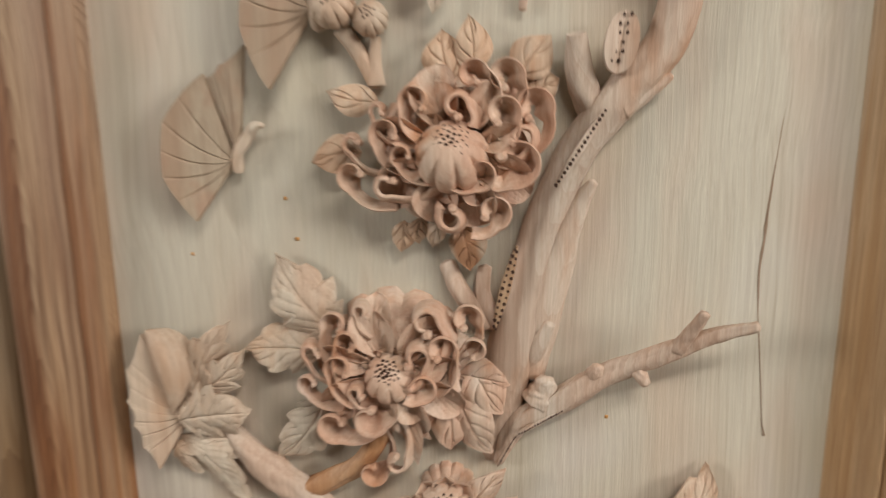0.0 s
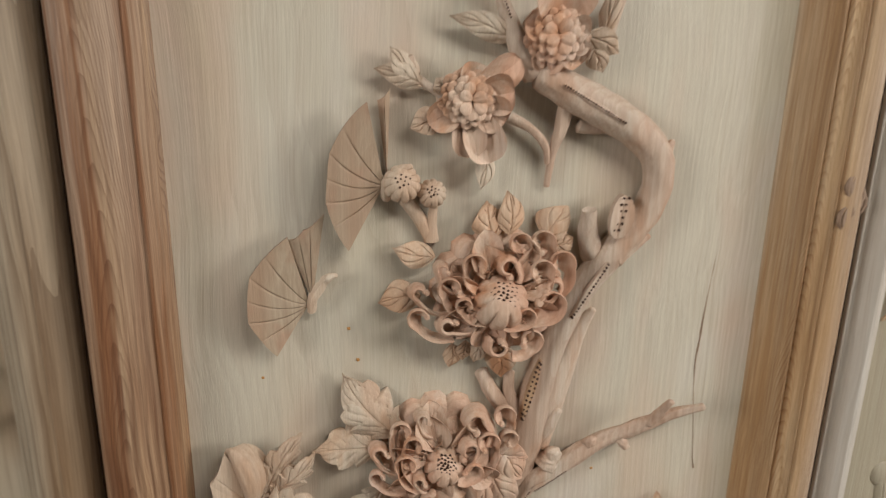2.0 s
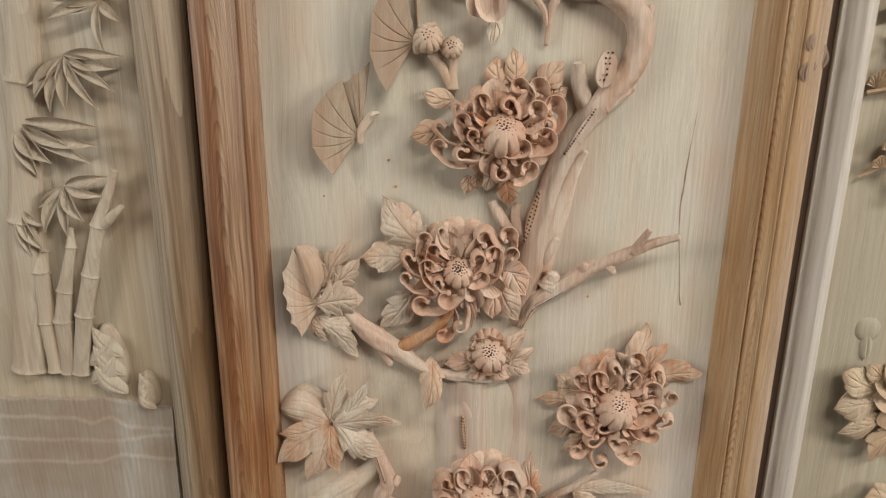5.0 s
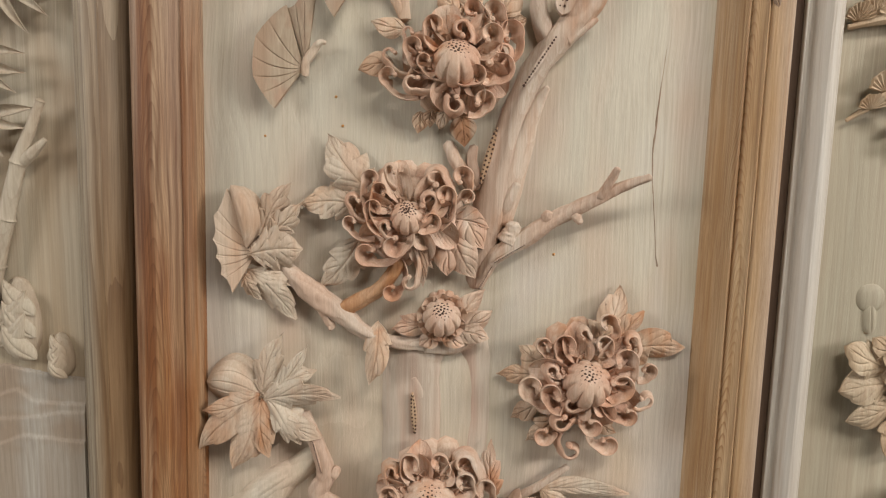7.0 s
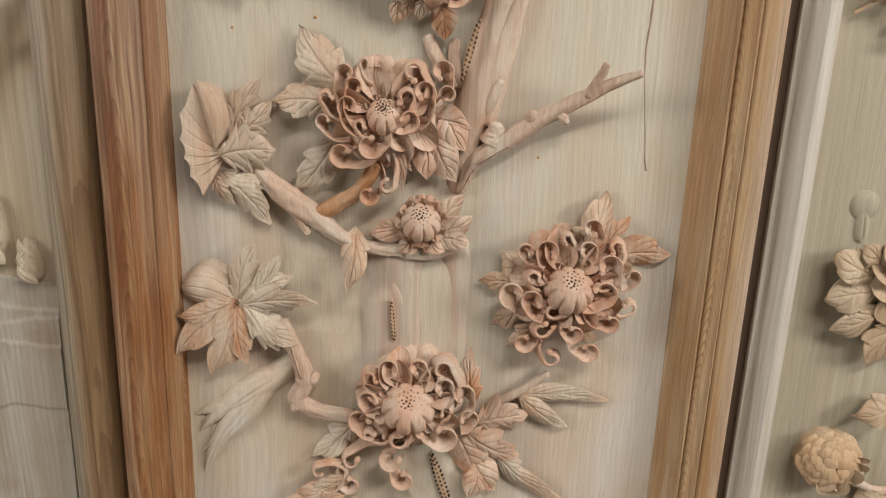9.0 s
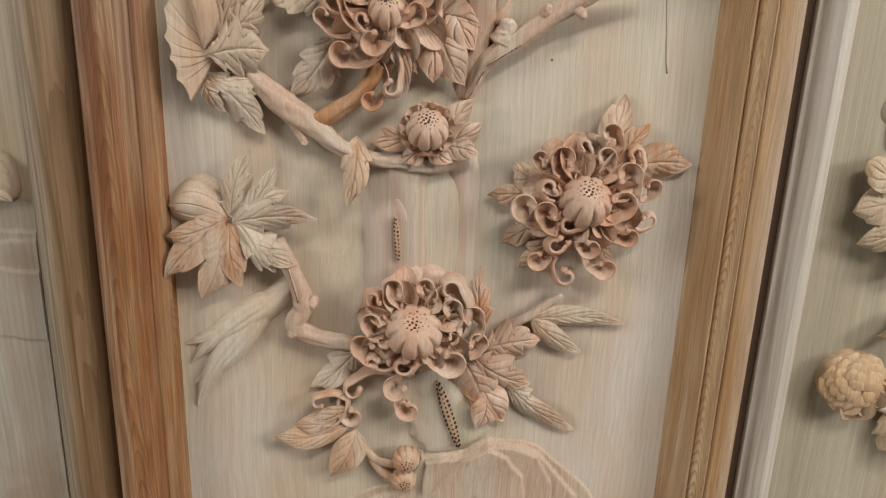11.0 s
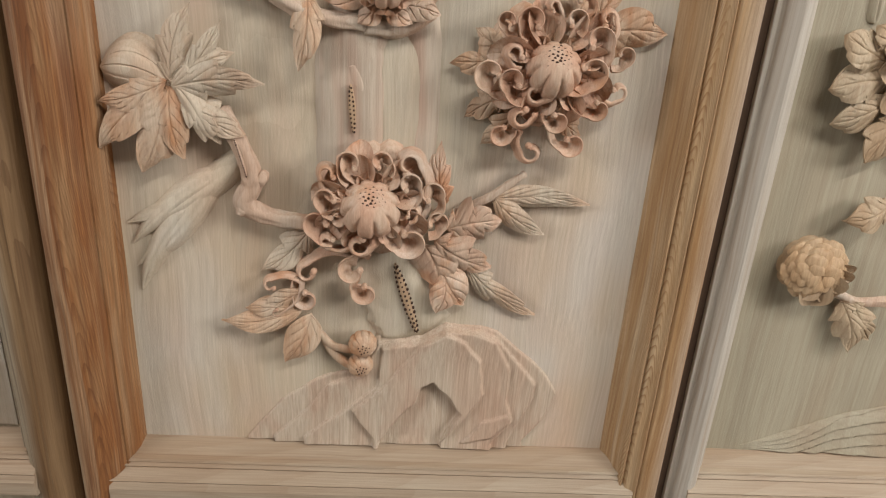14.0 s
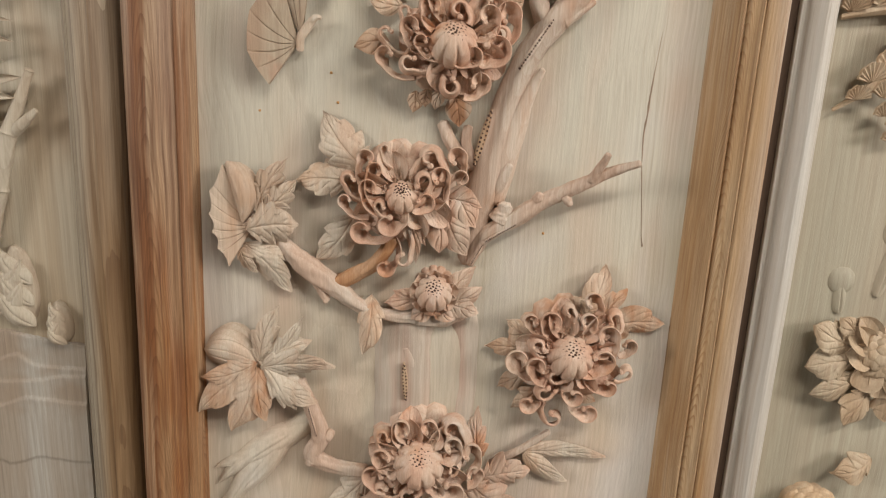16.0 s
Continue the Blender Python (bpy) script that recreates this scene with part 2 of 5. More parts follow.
SPLIT = plain("old_split", (0.26, 0.175, 0.115), 0.9, 300)
SPOT = plain("resin_spot", (0.42, 0.20, 0.05), 0.6, 400)
PLASTER = plain("plaster", (0.13, 0.12, 0.105), 0.9, 6, 0.05)
CONCRETE = plain("concrete", (0.33, 0.31, 0.29), 0.85, 8, 0.12)
# shade colour of the strips added between the door leaves
DARK = plain("gap_shade", (0.055, 0.028, 0.013), 0.9, 20)
FRAME = plain("window_paint", (0.7, 0.7, 0.68), 0.5, 10, 0.05)
TUBE = bpy.data.materials.new("lamp_tube")
TUBE.use_nodes = True
TUBE.node_tree.nodes["Principled BSDF"].inputs["Emission Color"].default_value = (1, 0.96, 0.9, 1)
TUBE.node_tree.nodes["Principled BSDF"].inputs["Emission Strength"].default_value = 4.0

# ---- building helpers ----
WALL = 0.378  # the panels' ground lies in the plane y = WALL; heights of the carving are counted from it towards the room
ORIGIN = {}


def at(u, v, h=0.0):
    return Vector((u, WALL - h, v))


def mesh_of(name, verts, faces, material, sharp=40):
    me = bpy.data.meshes.new(name)
    me.from_pydata([tuple(p) for p in verts], [], faces)
    me.polygons.foreach_set("use_smooth", [True] * len(me.polygons))
    bm = bmesh.new()
    bm.from_mesh(me)
    bmesh.ops.recalc_face_normals(bm, faces=bm.faces)
    bm.to_mesh(me)
    bm.free()
    me.set_sharp_from_angle(angle=radians(sharp))
    me.materials.append(material)
    return me


def thing(name, u, v, label, category, group="", kind=""):
    """An Empty at the thing's foot on the panel."""
    ob = new(name)
    ob.empty_display_size = 0.01
    ob.location = at(u, v)
    ORIGIN[ob] = at(u, v)
    return tagged(ob, label, category, group, kind)


def part(name, shape, material, parent, label="", sharp=40):
    """Links a shape (verts in world metres, faces) as one mesh under a thing or a part."""
    verts, faces = shape
    o = ORIGIN[parent]
    ob = new(name, mesh_of(name, [p - o for p in verts], faces, material, sharp))
    ob.parent = parent
    ORIGIN[ob] = o
    return tagged(ob, label)


def solo(name, shape, material, label, category, group="", kind="", sharp=40):
    verts, faces = shape
    o = sum(verts, Vector()) / len(verts)
    o.y = WALL
    ob = new(name, mesh_of(name, [p - o for p in verts], faces, material, sharp))
    ob.location = o
    ORIGIN[ob] = o
    return tagged(ob, label, category, group, kind)


def joined(shapes):
    verts, faces = [], []
    for vs, fs in shapes:
        k = len(verts)
        verts += vs
        faces += [[i + k for i in f] for f in fs]
    return verts, faces


def slab(top, low):
    """A closed sheet between two grids of points."""
    n, m = len(top), len(top[0])
    verts = [p for row in top for p in row] + [p for row in low for p in row]
    k, faces = n * m, []
    for i in range(n - 1):
        for j in range(m - 1):
            a = i * m + j
            faces.append([a, a + 1, a + m + 1, a + m])
            faces.append([k + a + m, k + a + m + 1, k + a + 1, k + a])
    rim = [(i * m, (i + 1) * m) for i in range(n - 1)] + [((n - 1) * m + j, (n - 1) * m + j + 1) for j in range(m - 1)]
    rim += [((i + 1) * m + m - 1, i * m + m - 1) for i in range(n - 1)] + [(j + 1, j) for j in range(m - 1)]
    faces += [[a, b, k + b, k + a] for a, b in rim]
    return verts, faces


def box(x0, x1, y0, y1, z0, z1):
    verts = [Vector((x, y, z)) for x in (x0, x1) for y in (y0, y1) for z in (z0, z1)]
    return verts, [[0, 1, 3, 2], [4, 6, 7, 5], [0, 4, 5, 1], [2, 3, 7, 6], [0, 2, 6, 4], [1, 5, 7, 3]]


def spline(points, count):
    """Points along a smooth curve through the given ones (any dimension)."""
    p = [np.array(q, float) for q in points]
    p = [2 * p[0] - p[1]] + p + [2 * p[-1] - p[-2]]
    out, n = [], len(p) - 3
    for k in range(count):
        x = k / (count - 1) * n
        i = min(int(x), n - 1)
        t = x - i
        a, b, c, d = p[i:i + 4]
        out.append(0.5 * (2 * b + (c - a) * t + (2 * a - 5 * b + 4 * c - d) * t * t + (3 * b - a - 3 * c + d) * t ** 3))
    return out


def tube(points, sides=12, steps=8, flat=0.85, gnarl=0.10, seed=0.0, hollow=False):
    """A tapered limb through (u, v, h, radius), ridged along its length."""
    line = spline(points, steps * (len(points) - 1) + 1)
    rings, faces = [], []
    for i, q in enumerate(line):
        a, b = line[max(0, i - 1)], line[min(len(line) - 1, i + 1)]
        d = Vector((b[0] - a[0], b[1] - a[1], b[2] - a[2])).normalized()
        side = Vector((-d.y, d.x, 0)).normalized()
        up = d.cross(side)
        up = up if up.z > 0 else -up
        r = q[3]
        ring = []
        for j in range(sides):
            w = 2 * math.pi * j / sides
            lump = 1 + gnarl * noise.noise(Vector((math.cos(w) * 1.7, math.sin(w) * 1.7, i * 0.22 + seed * 7))) * 1.6
            lump += gnarl * 0.5 * math.sin(5 * w + seed + i * 0.15)
            if sides > 20:  # knife-cut ridges running along the limb
                lump += gnarl * 0.9 * noise.noise(Vector((math.cos(w) * 3.6, math.sin(w) * 3.6, i * 0.10 + seed * 3)))
            o = side * (math.cos(w) * r * lump) + up * (math.sin(w) * r * lump * flat)
            ring.append(at(q[0] + o.x, q[1] + o.y, q[2] + o.z))
        rings.append(ring)
    verts = [p for ring in rings for p in ring]
    for i in range(len(rings) - 1):
        for j in range(sides):
            a, b = i * sides + j, i * sides + (j + 1) % sides
            faces.append([a, b, b + sides, a + sides])
    for ring, i in ((rings[0], 0), (rings[-1], len(rings) - 1)):
        q = line[i]
        c = len(verts)
        e = line[1 if i == 0 else i - 1]
        d = Vector((q[0] - e[0], q[1] - e[1], q[2] - e[2])).normalized() * q[3] * (-0.9 if hollow and i else 0.45)
        verts.append(at(q[0] + d.x, q[1] + d.y, q[2] + d.z))
        for j in range(sides):
            faces.append([c, i * sides + j, i * sides + (j + 1) % sides])
    return verts, faces


def blade(base, tip, width, h0=0.006, h1=0.010, arch=0.006, bend=0.0, lobes=0, depth=0.3, cup=0.15, veins=2, full=0.42, blunt=1.15, thick=0.003, groove=0.0012, twist=0.0, roll=0.0, ruffle=0.0, ribs=0, slant=0.42):
    """A carved leaf or petal from base to tip: toothed edge, arched and cupped, with real thickness; ribs cuts slanting side veins on both sides of a midrib, else veins run lengthwise."""
    b, t = Vector((*base, 0)), Vector((*tip, 0))
    run = t - b
    length = run.length
    d = run / length
    side = Vector((-d.y, d.x, 0))
    n, m = (46 if ribs else 34 if lobes else 20 if length > 0.016 else 8), (30 if ribs else (16 if length > 0.016 else 4) * (veins + 1))
    rise = blunt * full / (1 - full)
    top, low = [], []
    peak = full ** rise * (1 - full) ** blunt
    odd = (base[0] * 913 + base[1] * 517) % 1.0
    for i in range(n + 1):
        s = i / n
        shape = max(0.04, max(s, 0.002) ** rise * (1 - s) ** blunt / peak)
        smooth = width / 2 * shape
        mid = b + run * s + side * (bend * length * 4 * s * (1 - s) * 0.5)
        ridge = h0 + (h1 - h0) * s + arch * 4 * s * (1 - s) + roll * max(0, s - 0.7) ** 2 * 11
        up, down = [], []
        for j in range(m + 1):
            q = 2 * j / m - 1
            cell = 0.5
            if lobes:
                saw = (s * lobes + (0.35 + 0.2 * odd if q > 0 and ribs else 0)) % 1.0
                half = width / 2 * max(shape * (1 - depth * (1 - saw ** 0.7) * (0.25 if s < 0.12 else 1)), 0.03)
            else:
                half = width / 2 * max(shape, 0.03)
            h = ridge - cup * half * q * q * 2 + twist * q * half + ruffle * q * q * math.sin(9 * s + (2 if q > 0 else 0))
            fade = min(1, s * 6) * min(1, (1 - s) * 4 + 0.1)
            if ribs:
                k = abs(q)
                f = (s - slant * k ** 1.25 + slant * 0.6) * ribs * (0.9 + 0.2 * odd) + (0.4 if q > 0 else 0) + 0.22 * math.sin(5 * s + 6 * odd)
                cell = abs(f - round(f))
                wide = 0.115 * (1.15 - k * 0.6)
                h -= groove * 1.15 * max(0, 1 - cell / wide) * fade * min(1, k * 6) * min(1, (1.06 - k) * 3.2)
                h += groove * 0.22 * (cell * 2) ** 0.7 * k * fade
                h -= groove * 1.1 * max(0, 1 - k / 0.09) * fade
            elif groove:
                f = abs(q) * half / smooth * (veins + 0.5)
                off = abs(f - round(f))
                if f < veins + 0.3:
                    h -= groove * max(0, 1 - off * 9) * fade
            p = mid + side * (q * half)
            up.append(at(p.x, p.y, h))
            down.append(at(p.x, p.y, h - thick * (1 - 0.5 * abs(q))))
        top.append(up)
        low.append(down)
    return slab(top, low)


def knob_of(c, radius, tall, sides=10, rings=6):
    """A small rounded end, longer in depth."""
    verts = [at(c[0] + radius * math.sin(math.pi * i / rings) * math.cos(2 * math.pi * j / sides), c[1] + radius * math.sin(math.pi * i / rings) * math.sin(2 * math.pi * j / sides), c[2] + tall * math.cos(math.pi * i / rings)) for i in range(1, rings) for j in range(sides)]
    faces = [[i * sides + j, i * sides + (j + 1) % sides, (i + 1) * sides + (j + 1) % sides, (i + 1) * sides + j] for i in range(rings - 2) for j in range(sides)]
    return verts, faces + [list(range(sides)), list(range((rings - 2) * sides, (rings - 1) * sides))]


def curl(root, eye, radius, sense, width=0.017, h=0.030, open_face=False, turn=285, thick=0.0026, tight=0.56, rise=0.003, root_h=0.0):
    """A rolled ribbon petal on edge: it leaves root, swings round the eye (sense +1 anticlockwise) and closes in a rounded end."""
    r0, c = Vector((*root, 0)), Vector((*eye, 0))
    d = c - r0
    dist = max(d.length, radius * 1.08)
    lead = math.sqrt(max(dist * dist - radius * radius, 1e-9))
    base = math.atan2(d.y, d.x) - sense * math.asin(min(1, radius / dist))
    first = Vector((math.cos(base), math.sin(base), 0))
    touch = r0 + first * lead
    w0 = math.atan2(touch.y - c.y, touch.x - c.x)
    path, steps = [], 22
    out = Vector((first.y, -first.x, 0)) * sense
    lead_steps = max(4, min(10, int(lead / 0.003)))
    for i in range(lead_steps):
        s = i / lead_steps
        path.append(r0 + first * (lead * s) + out * (0.16 * lead * math.sin(math.pi * s)))
    for i in range(steps + 1):
        s = i / steps
        rr = radius * (1 - (1 - tight) * s ** 1.2)
        w = w0 + sense * radians(turn) * s
        path.append(c + Vector((math.cos(w), math.sin(w), 0)) * rr)
    top, low, count = [], [], len(path)
    for i, p in enumerate(path):
        s = i / (count - 1)
        a, e = path[max(0, i - 1)], path[min(count - 1, i + 1)]
        t = (e - a).normalized()
        away = Vector((t.y, -t.x, 0)) * sense
        full = (0.62 + 0.38 * min(1, s * 3.0)) * (1 - 0.35 * max(0, s - 0.5) / 0.5)
        reach = (p - c).length if i >= lead_steps else radius * (1.25 - 0.25 * i / lead_steps)
        band = reach * 0.90 if open_face and i >= lead_steps else min(width * 0.70 * full, reach * 0.47)
        deep = width * 0.80 * full
        front = h + root_h * (1 - s) + rise * s * s
        up, down = [], []
        for j in range(9):
            q = j / 8
            if open_face:  # the front edge flares away from the eye and shows the petal's inside
                o, z = -band * (1 - q) ** 1.25, front - deep * 0.85 * (1 - q) ** 0.75
                ox, oz = 0.5, -0.9
            else:  # the front edge turns in over the eye
                o, z = -band * q ** 1.25, front - deep * (1 - q) ** 1.7 - 0.10 * deep * q ** 4
                ox, oz = -0.55, -0.85
            g = thick * (0.55 + 0.45 * math.sin(math.pi * q))
            x, y = p + away * o, p + away * (o + ox * g)
            up.append(at(x.x, x.y, max(z, 0.001)))
            down.append(at(y.x, y.y, max(z + oz * g, 0.0002)))
        top.append(up)
        low.append(down)
    end = path[-1]
    return joined([slab(top, low), knob_of((end.x, end.y, h + rise - width * 0.24), radius * 0.24, width * 0.26)])


def dome(u, v, h, radius, height, ribs=10, cut=0.10, lean=(0.0, 0.35), rows=14, cols=60, sweep=112, squash=0.0, swirl=0.0, rim=0):
    """A bud: a ribbed cap whose axis leans from the panel's normal by lean (right, up)."""
    axis = Vector((lean[0], lean[1], 1)).normalized()
    e1 = Vector((1, 0, -axis.x / axis.z)).normalized()
    e2 = axis.cross(e1)
    verts, faces = [], []
    for i in range(rows + 1):
        f = radians(sweep) * i / rows
        for j in range(cols):
            w = 2 * math.pi * j / cols + swirl * i / rows
            rib = 1 - cut * abs(math.cos(ribs * w / 2)) ** 12 * min(1, max(0, i - rim) / 3)
            rib *= 1.05 if rim and i > rim else 1.0
            r = math.sin(f) * radius * rib
            z = math.cos(f) * height * (1 - squash * max(0, 1 - i / 3.2))
            p = e1 * (math.cos(w) * r) + e2 * (math.sin(w) * r) + axis * z
            verts.append(at(u + p.x, v + p.y, h + p.z))
    for i in range(rows):
        for j in range(cols):
            a, b = i * cols + j, i * cols + (j + 1) % cols
            faces.append([a, b, b + cols, a + cols])
    faces.append(list(range(cols)))
    faces.append(list(range(rows * cols, rows * cols + cols))[::-1])
    return verts, faces


def pits(spots, radius=0.0007):
    """Small burnt holes at (u, v, h)."""
    shapes = []
    for k, (u, v, h) in enumerate(spots):
        r = radius * (0.8 + 0.4 * ((k * 7) % 5) / 4)
        ring = [at(u + math.cos(w) * r, v + math.sin(w) * r * 1.15, h) for w in [math.pi * i / 4 for i in range(8)]]
        foot = [at(u + math.cos(w) * r * 1.1, v + math.sin(w) * r * 1.2, h - 0.0016) for w in [math.pi * i / 4 for i in range(8)]]
        shapes.append((ring + foot, [list(range(8))] + [[i, (i + 1) % 8, 8 + (i + 1) % 8, 8 + i] for i in range(8)]))
    return joined(shapes)


def seeds(u, v, h, radius, height, lean, count=24, spread=0.62):
    """Pits over the cut top of a bud."""
    axis = Vector((lean[0], lean[1], 1)).normalized()
    e1 = Vector((1, 0, -axis.x / axis.z)).normalized()
    e2 = axis.cross(e1)
    spots = []
    for k in range(count):
        r, w = radius * spread * math.sqrt((k + 0.5) / count), k * 2.39996
        z = height * math.sqrt(max(0, 1 - (r / radius) ** 2)) if height else 0
        z = min(z, height * 0.965)
        p = e1 * (math.cos(w) * r) + e2 * (math.sin(w) * r) + axis * z
        spots.append((u + p.x, v + p.y, h + p.z + 0.0006))
    return spots


def upright(profile, z0, z1):
    """A moulding standing upright: profile of (x, height over the panel), closed at the back."""
    n = len(profile)
    verts = [at(x, z, h) for z in (z0, z1) for x, h in profile]
    faces = [[i, (i + 1) % n, n + (i + 1) % n, n + i] for i in range(n)] + [list(range(n)), list(range(n, 2 * n))]
    return verts, faces


def level(profile, x0, x1, mitre=0.0, top=False):
    """A moulding lying level: profile of (z, height); the ends are mitred towards the outer edge."""
    n = len(profile)
    inner = max(z for z, h in profile) if not top else min(z for z, h in profile)
    verts = []
    for x, way in ((x0, -1), (x1, 1)):
        verts += [at(x + way * min(mitre, abs(inner - z)), z, h) for z, h in profile]
    faces = [[i, (i + 1) % n, n + (i + 1) % n, n + i] for i in range(n)] + [list(range(n)), list(range(n, 2 * n))]
    return verts, faces


def ground(x0, x1, z0, z1, wave=0.0012, nx=46, nz=110, seed=0.0):
    """The panel's planed ground, slightly uneven from the gouge."""
    top, low = [], []
    for i in range(nz + 1):
        z = z0 + (z1 - z0) * i / nz
        up, down = [], []
        for j in range(nx + 1):
            x = x0 + (x1 - x0) * j / nx
            edge = min(1, 12 * min(x - x0, x1 - x) / (x1 - x0))
            h = wave * edge * noise.noise(Vector((x * 16 + seed, z * 6, seed)))
            up.append(at(x, z, h))
            down.append(at(x, z, -0.018))
        top.append(up)
        low.append(down)
    return slab(top, low)


def soft(profile, r=0.0012):
    """Rounds the corners of a profile a little."""
    out = []
    for i, p in enumerate(profile):
        if i in (0, len(profile) - 1):
            out.append(p)
            continue
        for q in (profile[i - 1], profile[i + 1]):
            d = math.hypot(q[0] - p[0], q[1] - p[1])
            k = min(r, d * 0.35) / d
            out.append((p[0] + (q[0] - p[0]) * k, p[1] + (q[1] - p[1]) * k))
    return out


# ---- the room ----
# Added unseen room; its plaster is dark so that little light bounces back.
def room():
    tagged(solo("floor", box(-2.6, 2.6, -2.6, 0.42, -0.1, 0.0), CONCRETE, "grey concrete workshop floor", "floor", kind="structure"))
    solo("ceiling", box(-2.6, 2.6, -2.6, 0.42, 2.7, 2.8), PLASTER, "unseen dark plastered ceiling", "ceiling", kind="structure")
    solo("wall_south", box(-2.6, 2.6, -2.7, -2.6, 0, 2.7), PLASTER, "unseen dark plastered wall", "wall", kind="structure")
    north = joined([box(-2.6, -0.80, 0.40, 0.5, 0, 2.7), box(0.78, 2.6, 0.40, 0.5, 0, 2.7), box(-0.80, 0.78, 0.40, 0.5, 1.86, 2.7), box(-0.80, 0.78, 0.43, 0.5, 0, 1.86)])
    solo("wall_north", north, PLASTER, "dark plastered wall behind the carved doors", "wall", kind="structure")
    for name, window, s in (("wall_west", "window_1", -1), ("wall_east", "window_2", 1)):
        a, b = sorted((s * 2.4, s * 2.6))
        shell = [box(a, b, -2.6, 0.42, 0, 1.4), box(a, b, -2.6, 0.42, 2.5, 2.7), box(a, b, -2.6, -1.65, 1.4, 2.5), box(a, b, -0.35, 0.42, 1.4, 2.5)]
        solo(name, joined(shell), PLASTER, "unseen dark plastered wall with a window", "wall", kind="structure")
        x0, x1 = sorted((s * 2.5, s * 2.54))
        frame_bars = [box(x0, x1, -1.65, -1.60, 1.4, 2.5), box(x0, x1, -0.40, -0.35, 1.4, 2.5), box(x0, x1, -1.6, -0.4, 1.4, 1.45), box(x0, x1, -1.6, -0.4, 2.45, 2.5)]
        solo(window, joined(frame_bars), FRAME, "white painted window frame, open", "window", kind="structure")
    solo("ceiling_lamp", box(0.1, 1.4, -1.08, -0.92, 2.62, 2.7), FRAME, "white tube lamp on the ceiling", "lamp")


room()

# ---- the three carved doors ----
TOP, FOOT = 1.70, 0.681
LEFT_STILE = [(-0.2755, -0.02), (-0.2755, 0.024), (-0.2735, 0.0300), (-0.2690, 0.0330), (-0.2620, 0.0340), (-0.2520, 0.0325), (-0.2450, 0.0290), (-0.2390, 0.0240), (-0.2372, 0.0215), (-0.2362, 0.0225), (-0.2345, 0.0220), (-0.2335, 0.0190), (-0.2275, 0.0100), (-0.2262, 0.0), (-0.2262, -0.02)]
RIGHT_STILE = [(0.2450, -0.02), (0.2450, 0.026), (0.2436, 0.0315), (0.2405, 0.0335), (0.2330, 0.0330), (0.2268, 0.0318), (0.2262, 0.0296), (0.2252, 0.0294), (0.2244, 0.0312), (0.2234, 0.0312), (0.2228, 0.0290), (0.2150, 0.0268), (0.2140, 0.0236), (0.2130, 0.0234), (0.2120, 0.0260), (0.2106, 0.0258), (0.2084, 0.0205), (0.2010, 0.0085), (0.1950, 0.0006), (0.1950, -0.021)]
RAIL_BED = [(0, 0.0), (-0.0030, 0.0080), (-0.0090, 0.0160), (-0.0105, 0.0210), (-0.0125, 0.0222), (-0.0140, 0.0205), (-0.0165, 0.0235), (-0.0185, 0.0225), (-0.0250, 0.0290), (-0.0270, 0.0315), (-0.0290, 0.0300), (-0.0350, 0.0330), (-0.0480, 0.0330), (-0.0500, 0.0310), (-0.0500, -0.02), (0, -0.02)]


def middle_door():
    door = thing("door_2", -0.013, 0.04, "carved wooden door leaf with a pale panel and reddish stiles", "door", kind="structure")
    part("panel", ground(-0.2262, 0.1985, FOOT, TOP), PANEL, door, "pale planed panel with upright grain")
    part("stile", upright(soft(LEFT_STILE), 0.04, 1.80), STILE_RED, door, "reddish brown moulded stile", 22)
    part("stile", upright(soft(RIGHT_STILE, 0.0008), 0.04, 1.80), STILE_GOLD, door, "golden brown stile with beaded moulding", 18)
    part("rail", level([(FOOT + z, h) for z, h in RAIL_BED], -0.2262, 0.1985, 0.024), RAIL, door, "moulded bottom rail", 18)
    part("rail", level([(TOP - z, h) for z, h in RAIL_BED], -0.2262, 0.1985, 0.024, True), RAIL, door, "moulded top rail")
    part("lower_panel", box(-0.25, 0.225, WALL - 0.004, WALL + 0.018, 0.10, FOOT - 0.0495), PANEL, door)
    part("foot_rail", box(-0.25, 0.225, WALL - 0.03, WALL + 0.018, 0.04, 0.0995), RAIL, door)


def side_door(name, x0, x1, stile_near, near, far_profile, far, panel_label, shift, board):
    a, b = sorted((x0, x1))
    door = thing(name, (x0 + x1) / 2, 0.04, panel_label, "door", kind="structure")
    part("panel", ground(a, b, FOOT, TOP, seed=shift), board, door, "pale planed panel")
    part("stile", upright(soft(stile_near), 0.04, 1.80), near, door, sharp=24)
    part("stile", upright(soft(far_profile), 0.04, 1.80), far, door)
    part("rail", level([(FOOT + 0.004 + z, h) for z, h in RAIL_BED], a, b, 0.02), RAIL, door, "moulded bottom rail", 18)
    part("rail", level([(TOP - z, h) for z, h in RAIL_BED], a, b, 0.02, True), RAIL, door, "moulded top rail")
    part("lower_panel", box(a - 0.02, b + 0.02, WALL - 0.004, WALL + 0.018, 0.10, FOOT - 0.0455), board, door)
    return door


middle_door()
LEFT_NEAR = [(-0.2860, -0.02), (-0.2860, 0.0140), (-0.2890, 0.0200), (-0.2985, 0.0265), (-0.3000, 0.0285), (-0.3018, 0.0275), (-0.3120, 0.0285), (-0.3190, 0.0250), (-0.3240, 0.0190), (-0.3252, 0.0170), (-0.3275, 0.0165), (-0.3330, 0.0060), (-0.3340, 0.0), (-0.3340, -0.02)]
LEFT_FAR = [(-0.8000, -0.02), (-0.8000, 0.03), (-0.7950, 0.034), (-0.7700, 0.033), (-0.7600, 0.020), (-0.7500, 0.0), (-0.7500, -0.02)]
